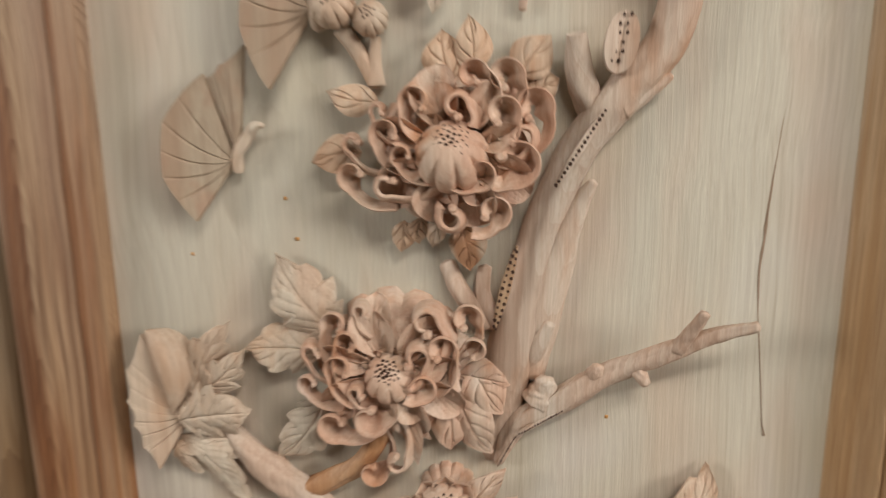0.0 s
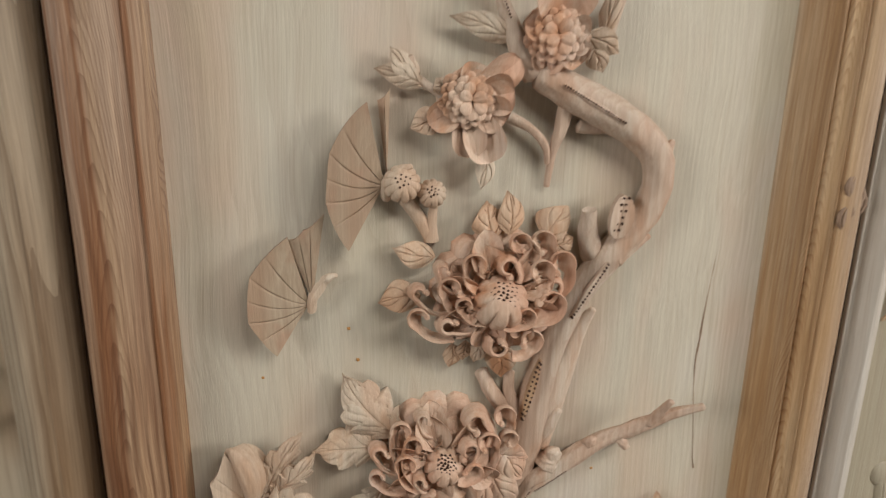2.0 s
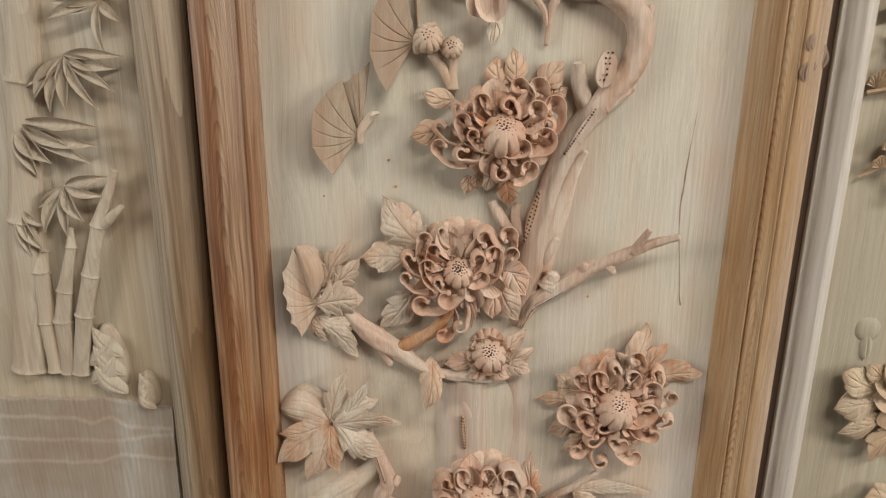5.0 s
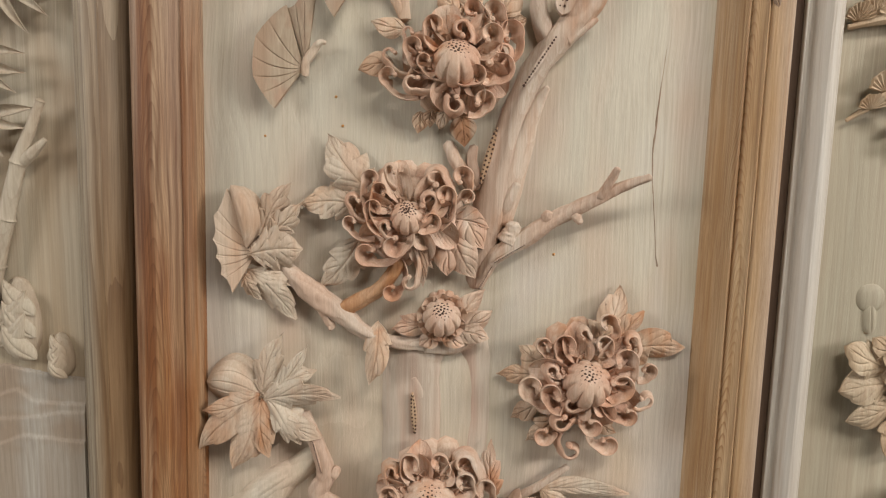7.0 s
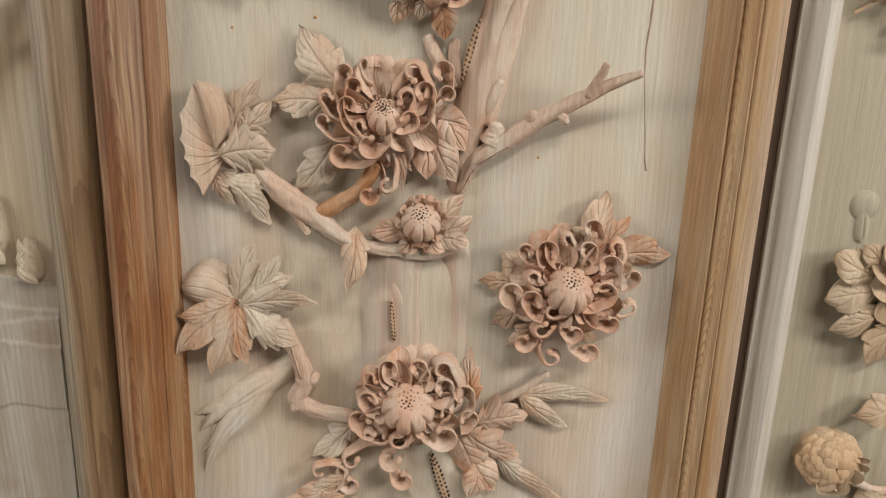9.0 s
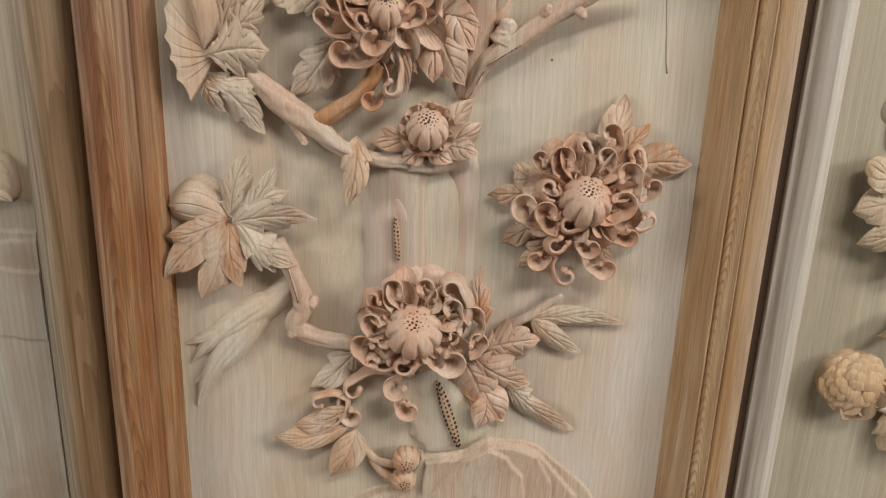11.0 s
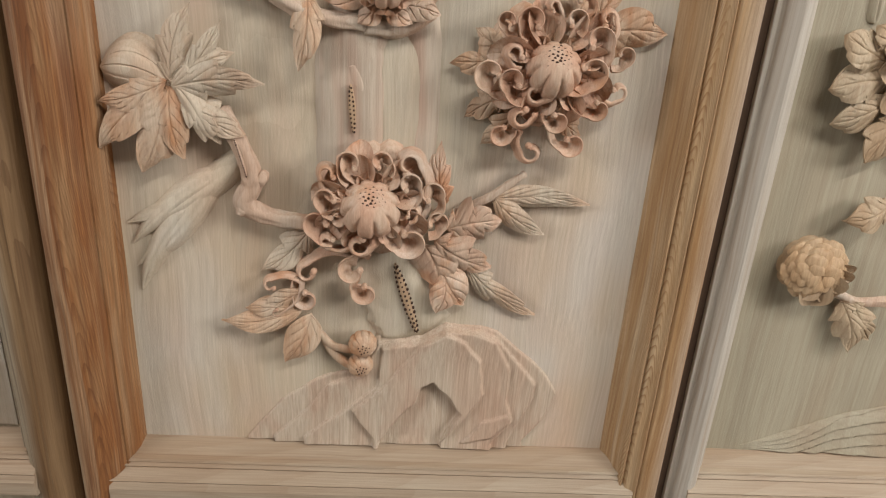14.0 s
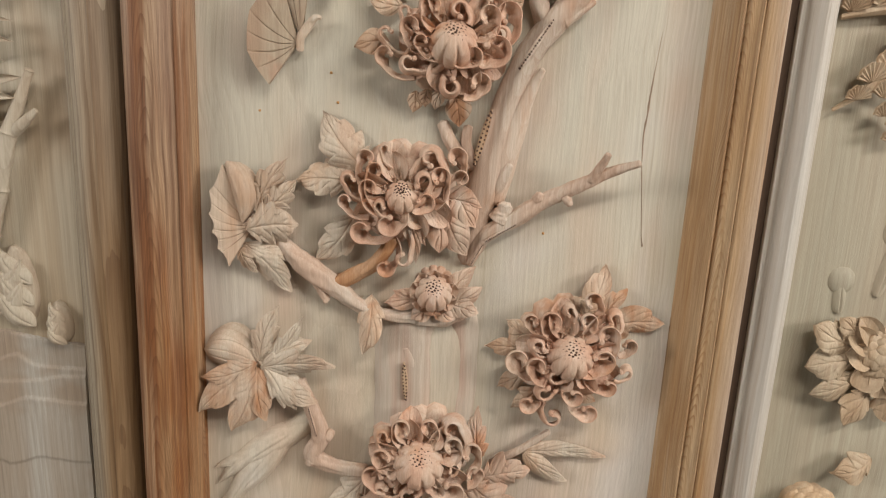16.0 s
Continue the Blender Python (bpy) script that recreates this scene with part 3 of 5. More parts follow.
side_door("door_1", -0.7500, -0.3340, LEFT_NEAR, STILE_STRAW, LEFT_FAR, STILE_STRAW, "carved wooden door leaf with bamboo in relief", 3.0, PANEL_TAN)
RIGHT_NEAR = [(0.2560, -0.02), (0.2560, 0.0212), (0.2567, 0.0225), (0.2580, 0.0222), (0.2586, 0.0165), (0.2640, 0.0170), (0.2685, 0.0255), (0.2745, 0.0295), (0.2810, 0.0270), (0.2855, 0.0200), (0.2866, 0.0165), (0.2888, 0.0160), (0.2930, 0.0070), (0.2940, 0.0), (0.2940, -0.02)]
RIGHT_FAR = [(0.7700, -0.02), (0.7700, 0.03), (0.7650, 0.034), (0.7420, 0.033), (0.7300, 0.020), (0.7200, 0.0), (0.7200, -0.02)]
side_door("door_3", 0.2940, 0.7200, RIGHT_NEAR, STILE_PALE, RIGHT_FAR, STILE_PALE, "carved wooden door leaf with pine and peonies in relief", 8.0, PANEL_FAR)
# Strips added in both gaps: their dark colour stands in for deep shade.
solo("gap_strip", box(-0.2857, -0.2758, WALL - 0.002, WALL + 0.015, 0.04, 1.80), DARK, "added dark strip for the shade in the gap between two door leaves", "strip", kind="structure")
solo("gap_strip", box(0.2454, 0.2557, WALL - 0.0190, WALL + 0.015, 0.04, 1.80), DARK, "added dark strip for the shade in the gap between two door leaves", "strip", kind="structure")

# ---- carved flowers of the middle door ----


def chrysanthemum(label, u, v, reach, core, curls, h=0.022, width=0.0165, lean=(0.05, 0.70), seed_count=24, mound=0.020):
    """core: radius of the closed heart; curls: root u, v, eye u, v, radius and sense of each rolled petal."""
    ob = thing("carved_chrysanthemum", u, v, label, "carved flower", "carved chrysanthemums")
    part("calyx", dome(u, v, -0.004, reach * 0.74, mound + 0.004, 13, 0.10, (0, 0), 8, 52, 92), BLOOM, ob)
    heart = part("heart", dome(u, v - core * 0.15, h + 0.003, core, core * 0.98, 9, 0.15, lean, 18, 162, 118, 0.10, 0.25, 5), BLOOM, ob, "closed heart of overlapping petals")
    part("seed_hole", pits(seeds(u, v - core * 0.15, h + 0.003, core, core * 0.925, lean, seed_count + 8, 0.50), 0.0010), BURNT, heart, "burnt pin holes")
    sheath(ob, u, v - core * 0.15, h, core)
    under = 15 if curls else 0
    for k in range(under):
        w = 2 * math.pi * (k + 0.3 * math.sin(k * 2.1)) / under
        r = reach * (0.64 + 0.12 * math.sin(k * 3.7))
        a, b = (u + math.cos(w) * core * 0.5, v + math.sin(w) * core * 0.5), (u + math.cos(w) * r, v + math.sin(w) * r)
        part("petal", blade(a, b, reach * 0.38, 0.019, 0.014, 0.006, bend=0.18 * (-1) ** k, full=0.62, blunt=0.5, veins=1, cup=-0.3, thick=0.002, groove=0.0008, twist=0.3 * (-1) ** k, ribs=5, slant=0.8), BLOOM, ob)
    for k, (ru, rv, cu, cv, r, sense) in enumerate(curls):
        far = math.hypot(cu - u, cv - v) / reach
        odd = ((k * 37) % 10) / 10
        part("petal", curl((ru, rv), (cu, cv), r * 1.12, sense, width * (0.9 + 0.25 * odd) * (0.75 + 25 * r), 0.037 - 0.016 * min(1.15, far) ** 1.6 + 0.002 * odd, k % 3 != 0, 236 + (k * 53) % 50), BLOOM, ob)
    return ob


def sheath(ob, u, v, h, core):
    """Short broad petals that stand round the heart."""
    for k in range(9):
        w = radians(k * 40 + 10)
        b = (u + math.cos(w) * core * 0.45, v + math.sin(w) * core * 0.45)
        t = (u + math.cos(w) * core * 1.40, v + math.sin(w) * core * 1.32)
        part("petal", blade(b, t, core * 1.0, h - 0.008, h + 0.002, 0.001, full=0.60, blunt=0.42, veins=1, cup=-0.35, thick=0.0022, groove=0.0006), BLOOM, ob)


def leaves_of(ob, rows, material, lobes=3, **more):
    """rows: base u, v, tip u, v, width."""
    for k, (a, b, c, d, w) in enumerate(rows):
        part("leaf", blade((a, b), (c, d), w, lobes=lobes, ribs=0 if more.get("veins") == 0 else max(3, min(6, int(math.hypot(c - a, d - b) / 0.0095))), bend=0.12 * (-1) ** k, twist=0.25 * (-1) ** (k // 2), ruffle=w * 0.07, **more), material, ob)


upper = chrysanthemum("large curled chrysanthemum in pinkish carved wood beside the trunk", -0.013, 1.286, 0.062, 0.0186, [
    (-0.0460, 1.2710, -0.0670, 1.2900, 0.0075, -1), (-0.0430, 1.2550, -0.0670, 1.2730, 0.0078, -1), (-0.0390, 1.2740, -0.0470, 1.2950, 0.0081, -1), (-0.0460, 1.2880, -0.0520, 1.3070, 0.0057, -1),
    (-0.0310, 1.2910, -0.0310, 1.3110, 0.0081, -1), (-0.0240, 1.2690, -0.0380, 1.2840, 0.0057, -1), (-0.0160, 1.2670, -0.0480, 1.2680, 0.0090, -1), (-0.0150, 1.2690, 0.0020, 1.2750, 0.0081, 1),
    (0.0020, 1.2700, 0.0200, 1.2810, 0.0126, 1)] + [
    (0.0180, 1.2770, 0.0230, 1.2930, 0.0093, 1), (0.0320, 1.2850, 0.0280, 1.3080, 0.0099, 1), (0.0160, 1.2880, 0.0130, 1.3050, 0.0087, 1), (0.0020, 1.2970, -0.0100, 1.3090, 0.0093, 1),
    (0.0220, 1.3080, 0.0140, 1.3230, 0.0090, 1), (0.0120, 1.3100, -0.0020, 1.3240, 0.0072, 1), (-0.0210, 1.2610, -0.0130, 1.2510, 0.0096, 1), (-0.0030, 1.2410, 0.0090, 1.2550, 0.0087, 1)])
leaves_of(upper, [(-0.0150, 1.3230, -0.0200, 1.3490, 0.024), (-0.0040, 1.3260, -0.0060, 1.3560, 0.020), (0.0210, 1.3230, 0.0370, 1.3450, 0.024), (0.0240, 1.3170, 0.0420, 1.3230, 0.020),
                  (-0.0550, 1.3120, -0.0840, 1.3180, 0.018), (-0.0650, 1.2850, -0.0940, 1.2790, 0.022), (-0.0420, 1.2470, -0.0440, 1.2290, 0.014), (-0.0320, 1.2490, -0.0340, 1.2340, 0.012),
                  (-0.0100, 1.2450, -0.0050, 1.2190, 0.022), (-0.0210, 1.2480, -0.0260, 1.2320, 0.012)], LEAF, 0, h0=0.010, h1=0.009, arch=0.003)

middle = chrysanthemum("curled chrysanthemum with a long drooping petal in pinkish carved wood", -0.049, 1.162, 0.062, 0.0138, [
    (-0.0810, 1.1510, -0.0940, 1.1730, 0.0083, -1), (-0.0760, 1.1400, -0.0960, 1.1550, 0.0060, -1), (-0.0760, 1.1580, -0.0790, 1.1910, 0.0074, -1), (-0.0600, 1.1810, -0.0640, 1.1990, 0.0064, -1),
    (-0.0700, 1.1490, -0.0710, 1.1820, 0.0064, -1), (-0.0690, 1.1440, -0.0760, 1.1670, 0.0078, -1), (-0.0610, 1.1400, -0.0670, 1.1530, 0.0064, -1), (-0.0430, 1.1480, -0.0590, 1.1380, 0.0097, -1),
    (-0.0530, 1.1290, -0.0820, 1.1300, 0.0097, -1)] + [
    (-0.0380, 1.1510, -0.0320, 1.1750, 0.0101, 1), (-0.0400, 1.1490, -0.0300, 1.1580, 0.0083, 1), (-0.0210, 1.1510, -0.0190, 1.1790, 0.0083, 1), (-0.0130, 1.1740, -0.0280, 1.1940, 0.0106, 1),
    (-0.0040, 1.1740, -0.0060, 1.1950, 0.0083, 1), (-0.0130, 1.1510, -0.0010, 1.1780, 0.0064, -1), (-0.0450, 1.1430, -0.0470, 1.1060, 0.0083, -1), (-0.0530, 1.1250, -0.0620, 1.0970, 0.0078, -1)], seed_count=20)
leaves_of(middle, [(-0.0820, 1.1800, -0.1190, 1.2270, 0.040), (-0.0930, 1.1690, -0.1420, 1.1670, 0.034), (-0.0900, 1.1410, -0.1240, 1.0970, 0.034)], LEAF_PALE, 4, h0=0.012, h1=0.008, arch=0.004)
leaves_of(middle, [(-0.0160, 1.1590, 0.0180, 1.1530, 0.026), (-0.0120, 1.1480, 0.0080, 1.1100, 0.030), (-0.0190, 1.1440, -0.0160, 1.1110, 0.026), (-0.0020, 1.1660, 0.0140, 1.1350, 0.026)], BLOOM, 0, h0=0.012, h1=0.011, arch=0.005)
leaves_of(middle, [(-0.0470, 1.1510, -0.0360, 1.1000, 0.014), (-0.0420, 1.1510, -0.0280, 1.1170, 0.012)], BLOOM, 0, h0=0.024, h1=0.012, arch=0.004)

eastern = chrysanthemum("curled chrysanthemum with pale knobby petal ends in carved wood", 0.103, 1.03, 0.066, 0.0197, [
    (0.1090, 1.0120, 0.0910, 1.0110, 0.0099, -1), (0.1100, 1.0130, 0.1290, 1.0280, 0.0115, 1), (0.1370, 1.0280, 0.1320, 1.0490, 0.0103, 1), (0.1460, 1.0480, 0.1380, 1.0640, 0.0082, 1),
    (0.1260, 1.0640, 0.1170, 1.0790, 0.0074, 1), (0.1190, 1.0510, 0.1140, 1.0620, 0.0074, 1), (0.1060, 1.0580, 0.0980, 1.0700, 0.0057, 1), (0.0810, 1.0450, 0.0840, 1.0600, 0.0094, -1),
    (0.0750, 1.0470, 0.0670, 1.0590, 0.0066, -1), (0.0780, 1.0230, 0.0740, 1.0380, 0.0086, -1)] + [
    (0.0780, 1.0060, 0.0580, 1.0220, 0.0111, -1), (0.0820, 1.0010, 0.0740, 1.0190, 0.0090, -1), (0.0970, 0.9970, 0.0830, 0.9930, 0.0103, -1), (0.0810, 0.9820, 0.0700, 0.9790, 0.0086, -1),
    (0.0980, 0.9960, 0.1090, 0.9920, 0.0082, 1), (0.0800, 0.9840, 0.0940, 0.9650, 0.0103, 1), (0.1050, 0.9850, 0.1240, 0.9740, 0.0090, 1), (0.1150, 1.0100, 0.1380, 1.0020, 0.0078, 1),
    (0.1420, 1.0030, 0.1530, 1.0140, 0.0086, 1), (0.1450, 1.0290, 0.1530, 1.0400, 0.0070, 1)], seed_count=26)
leaves_of(eastern, [(0.1280, 1.0510, 0.1880, 1.0560, 0.042), (0.1130, 1.0580, 0.1310, 1.1070, 0.038), (0.1280, 1.0560, 0.1520, 1.0860, 0.022), (0.0700, 1.0260, 0.0290, 1.0260, 0.026), (0.0730, 1.0380, 0.0470, 1.0520, 0.026),
                    (0.0720, 1.0050, 0.0430, 0.9870, 0.024), (0.0800, 0.9930, 0.0570, 0.9670, 0.028), (0.1080, 1.0000, 0.1340, 0.9780, 0.026)], LEAF, 2, h0=0.012, h1=0.006, arch=0.003, depth=0.48)

lower = chrysanthemum("curled chrysanthemum with trailing scrolls in carved wood above the rock", -0.025, 0.92, 0.066, 0.0224, [
    (-0.0550, 0.9200, -0.0580, 0.9430, 0.0091, -1), (-0.0530, 0.9080, -0.0580, 0.9240, 0.0091, -1), (-0.0540, 0.8850, -0.0650, 0.9030, 0.0108, -1), (-0.0370, 0.8810, -0.0580, 0.8880, 0.0086, -1),
    (-0.0430, 0.9340, -0.0410, 0.9530, 0.0086, -1), (-0.0090, 0.9430, -0.0180, 0.9550, 0.0073, 1), (0.0200, 0.9220, 0.0030, 0.9530, 0.0121, 1), (0.0090, 0.9210, 0.0040, 0.9390, 0.0082, 1),
    (0.0260, 0.9100, 0.0210, 0.9310, 0.0091, 1)] + [
    (0.0070, 0.9050, 0.0070, 0.9170, 0.0069, 1), (0.0210, 0.8930, 0.0260, 0.9080, 0.0086, 1), (-0.0150, 0.8960, 0.0060, 0.8920, 0.0129, 1), (-0.0150, 0.8980, -0.0330, 0.8870, 0.0116, -1),
    (-0.0240, 0.8770, -0.0390, 0.8620, 0.0108, 1), (-0.0390, 0.8520, -0.0290, 0.8410, 0.0099, 1), (-0.0360, 0.8770, -0.0760, 0.8560, 0.0103, 1), (-0.0840, 0.8540, -0.0770, 0.8330, 0.0095, 1)], seed_count=30)
leaves_of(lower, [(0.0350, 0.8990, 0.0790, 0.9070, 0.046), (0.0260, 0.8890, 0.0740, 0.8660, 0.044), (0.0310, 0.9180, 0.0270, 0.9680, 0.024)], BLOOM, 3, h0=0.014, h1=0.010, arch=0.005, depth=0.48)
leaves_of(lower, [(0.0180, 0.8840, 0.0340, 0.8450, 0.040), (0.0330, 0.8650, 0.0540, 0.8300, 0.034), (0.0380, 0.8550, 0.0310, 0.8210, 0.026)], BLOOM, 0, h0=0.012, h1=0.009, arch=0.004)
leaves_of(lower, [(-0.0730, 0.8930, -0.1150, 0.8520, 0.030), (0.0530, 0.8660, 0.1160, 0.8220, 0.026)], LEAF_PALE, 2, h0=0.008, h1=0.006, arch=0.003, depth=0.48)

scroll = thing("carved_scroll_leaf", -0.0800, 0.8380, "scrolled acanthus leaf in carved wood beside two round buds", "carved leaf")
for cu, cv, r, sense, w in ((-0.1060, 0.8440, 0.0075, 1, 0.012), (-0.1010, 0.8200, 0.0060, -1, 0.012)):
    part("scroll", curl((-0.0780, 0.8500), (cu, cv), r, sense, w, 0.018, False, 250), BLOOM, scroll)
leaves_of(scroll, [(-0.0800, 0.8230, -0.1480, 0.8080, 0.022), (-0.0870, 0.8230, -0.1280, 0.8200, 0.018), (-0.0730, 0.8180, -0.0960, 0.7700, 0.030), (-0.0770, 0.8390, -0.1140, 0.8160, 0.020)], LEAF, 0, h0=0.014, h1=0.012, arch=0.005)

small = chrysanthemum("small half-open chrysanthemum in carved wood on a side branch", -0.0190, 1.0790, 0.026, 0.0155, [], h=0.016, mound=0.010, seed_count=18)
leaves_of(small, [(-0.0080, 1.0690, 0.0160, 1.1010, 0.020), (-0.0050, 1.0670, 0.0230, 1.0830, 0.020), (-0.0070, 1.0640, 0.0210, 1.0590, 0.020), (-0.0170, 1.0650, 0.0010, 1.0520, 0.018),
                  (-0.0240, 1.0640, -0.0380, 1.0500, 0.018), (-0.0290, 1.0670, -0.0620, 1.0640, 0.018), (-0.0290, 1.0700, -0.0550, 1.0760, 0.015)], BLOOM, 0, h0=0.010, h1=0.014, arch=0.003)

# ---- trunk and branches ----


def limb(label, paths, material=BRANCH, name="carved_branch", group="", flat=0.8, open_ends=(), gnarl=0.11):
    u, v = paths[0][0][0], paths[0][0][1]
    ob = thing(name, u, v, label, "carved branch", group)
    for k, p in enumerate(paths):
        part("bough" if k == 0 else "twig", tube(p, 32, 12, flat, gnarl, k * 1.7 + u * 10, k in open_ends), material, ob, sharp=80)
    return ob


def slot(parent, a, b, width, h, rows=2):
    """A burnt slot with rows of pin holes along it."""
    a, b = Vector(a), Vector(b)
    d = b - a
    side = Vector((-d.y, d.x)).normalized()
    n = 24
    top, low = [], []
    for i in range(n + 1):
        s = i / n
        half = width / 2 * math.sin(math.pi * min(0.97, max(0.03, s))) ** 0.6
        p = a + d * s
        top.append([at(p.x + side.x * half * q, p.y + side.y * half * q, h + 0.0008 * (1 - q * q)) for q in (-1, -0.5, 0, 0.5, 1)])
        low.append([at(p.x + side.x * half * q, p.y + side.y * half * q, h - 0.004) for q in (-1, -0.5, 0, 0.5, 1)])
    part("slot_bed", slab(top, low), SLOT if rows > 1 else BRANCH, parent, "scorched slot")
    spots, count = [], max(6, int(d.length / (width * 0.62)))
    for i in range(count):
        s = (i + 0.5) / count
        for r in range(rows):
            q = (r - (rows - 1) / 2) * 0.55 * math.sin(math.pi * s) ** 0.5 if rows > 1 else 0
            p = a + d * (s + 0.25 * (r % 2) / count) + side * (q * width)
            spots.append((p.x, p.y, h + 0.0009))
    part("pin_hole", pits(spots, width * (0.2 if rows == 1 else 0.14)), BURNT, parent, "burnt pin holes")


SLOT = wood("scorched_wood", (0.50, 0.35, 0.22), (0.43, 0.27, 0.155), (0.26, 0.13, 0.065), fine=0.2, rings=0.1, streak=0.2)

trunk = limb("gnarled flowering trunk in pale pinkish carved wood", [
    [(0.0070, 1.1010, -0.010, 0.012), (0.0130, 1.1390, -0.002, 0.014), (0.0210, 1.1820, 0.001, 0.0145), (0.0320, 1.2350, 0.003, 0.0112), (0.0510, 1.2830, 0.006, 0.0104),
     (0.0740, 1.3140, 0.008, 0.0112), (0.0940, 1.3400, 0.009, 0.0108), (0.1000, 1.3690, 0.010, 0.011), (0.0880, 1.3910, 0.010, 0.012), (0.0640, 1.4060, 0.012, 0.012), (0.0370, 1.4190, 0.012, 0.012), (0.0110, 1.4330, 0.012, 0.010)],
    [(0.0730, 1.3080, 0.010, 0.008), (0.0860, 1.3160, 0.010, 0.005), (0.0980, 1.3230, 0.010, 0.0018)],
    [(0.0280, 1.1560, 0.000, 0.009), (0.0350, 1.1950, 0.001, 0.0115), (0.0440, 1.2300, 0.003, 0.0095), (0.0540, 1.2560, 0.006, 0.0055), (0.0610, 1.2690, 0.009, 0.0026)],
    [(0.0230, 1.1560, 0.000, 0.007), (0.0320, 1.1740, 0.006, 0.0062), (0.0400, 1.1900, 0.010, 0.0030)],
    [(0.0600, 1.3050, 0.004, 0.008), (0.0520, 1.3250, 0.011, 0.0072), (0.0490, 1.3440, 0.017, 0.0050)],
    [(0.0320, 1.4140, 0.008, 0.006), (0.0280, 1.3960, 0.008, 0.0045), (0.0240, 1.3810, 0.006, 0.003), (0.0220, 1.3580, 0.004, 0.002)],
    [(0.0410, 1.3990, 0.006, 0.0045), (0.0540, 1.3970, 0.006, 0.0035), (0.0640, 1.3980, 0.005, 0.003)],
    [(0.0080, 1.4310, 0.010, 0.008), (-0.0030, 1.4480, 0.010, 0.007), (-0.0120, 1.4690, 0.010, 0.005), (-0.0200, 1.4870, 0.010, 0.003)],
    [(0.1000, 1.3770, 0.010, 0.006), (0.1040, 1.3840, 0.012, 0.004), (0.1070, 1.3900, 0.012, 0.002)],
    [(-0.0190, 1.2220, 0.002, 0.005), (-0.0110, 1.2060, 0.005, 0.0055), (0.0040, 1.1850, 0.002, 0.006)],
    [(0.0030, 1.2200, 0.002, 0.004), (0.0020, 1.2050, 0.004, 0.0045), (0.0090, 1.1850, 0.002, 0.006)],
], name="carved_tree", open_ends=(4,), gnarl=0.06)
pod = part("seed_pod", blade((0.0690, 1.3240), (0.0730, 1.3540), 0.0165, 0.0200, 0.0195, 0.0015, full=0.5, blunt=0.45, veins=0, cup=-0.1, thick=0.010), BRANCH, trunk, "raised oval pod")
part("pin_hole", pits([(u0 + i * 0.0036 + j * 0.0009 + 0.0009 * (j % 2), v0 + j * 0.0044, 0.0213) for u0, v0 in ((0.0700, 1.3390),) for i in (-0.5, 0.5) for j in (-2, -1, 0, 1, 2, 3)], 0.0008), BURNT, pod, "burnt pin holes")
slot(trunk, (0.0650, 1.3070), (0.0400, 1.2670), 0.0042, 0.0212, 1)
slot(trunk, (0.0210, 1.2350), (0.0090, 1.1880), 0.0058, 0.0185, 2)
slot(trunk, (0.0240, 1.4260), (0.0680, 1.4020), 0.0032, 0.0222, 1)
slot(trunk, (-0.0190, 1.4850), (-0.0100, 1.4650), 0.0030, 0.0145, 1)

reach = limb("slender bare branch with a forked tip in pale carved wood", [
    [(0.0110, 1.1000, 0.002, 0.003), (0.0220, 1.1250, 0.005, 0.0065), (0.0480, 1.1450, 0.009, 0.0075), (0.0730, 1.1630, 0.012, 0.0065), (0.0970, 1.1760, 0.018, 0.006), (0.1210, 1.1900, 0.026, 0.0045), (0.1420, 1.1990, 0.034, 0.0028)],
    [(0.1060, 1.1810, 0.022, 0.0045), (0.1120, 1.1940, 0.028, 0.0036), (0.1160, 1.2050, 0.034, 0.0026)],
    [(0.0340, 1.1420, 0.006, 0.010), (0.0370, 1.1500, 0.008, 0.008), (0.0380, 1.1570, 0.012, 0.005)],
    [(0.0640, 1.1590, 0.010, 0.005), (0.0650, 1.1640, 0.014, 0.0045), (0.0660, 1.1680, 0.016, 0.0032)],
    [(0.0860, 1.1680, 0.014, 0.004), (0.0890, 1.1640, 0.018, 0.0036), (0.0920, 1.1600, 0.020, 0.0025)],
])
slot(reach, (0.0110, 1.1000), (0.0240, 1.1250), 0.0028, 0.0075, 1)
slot(reach, (0.0230, 1.1240), (0.0480, 1.1400), 0.0028, 0.0135, 1)

forked = limb("forked branch in pale carved wood with an orange brown side shoot", [
    [(-0.1640, 1.1220, 0.004, 0.004), (-0.1430, 1.1030, 0.009, 0.008), (-0.1260, 1.0890, 0.011, 0.010), (-0.1070, 1.0760, 0.010, 0.009), (-0.0850, 1.0600, 0.009, 0.0065), (-0.0600, 1.0520, 0.009, 0.0055), (-0.0330, 1.0500, 0.008, 0.006)],
    [(-0.1220, 1.0810, 0.008, 0.006), (-0.1150, 1.0660, 0.010, 0.004), (-0.1140, 1.0610, 0.012, 0.002)],
    [(-0.0330, 1.0490, 0.006, 0.007), (-0.0070, 1.0480, 0.004, 0.006), (0.0160, 1.0600, 0.002, 0.004)],
])
part("twig", tube([(-0.1080, 1.0760, 0.009, 0.008), (-0.0890, 1.0880, 0.011, 0.0065), (-0.0690, 1.1020, 0.013, 0.006), (-0.0560, 1.1230, 0.015, 0.006)], 32, 12, 0.8, 0.10, 3.1), AMBER, forked, "orange brown side shoot", 80)
hanging = thing("carved_leaf", -0.0740, 1.0640, "hanging veined leaf in carved wood under a branch", "carved leaf")
leaves_of(hanging, [(-0.0740, 1.0690, -0.0800, 1.0150, 0.026)], LEAF, 2, h0=0.008, h1=0.016, arch=0.008, depth=0.28)

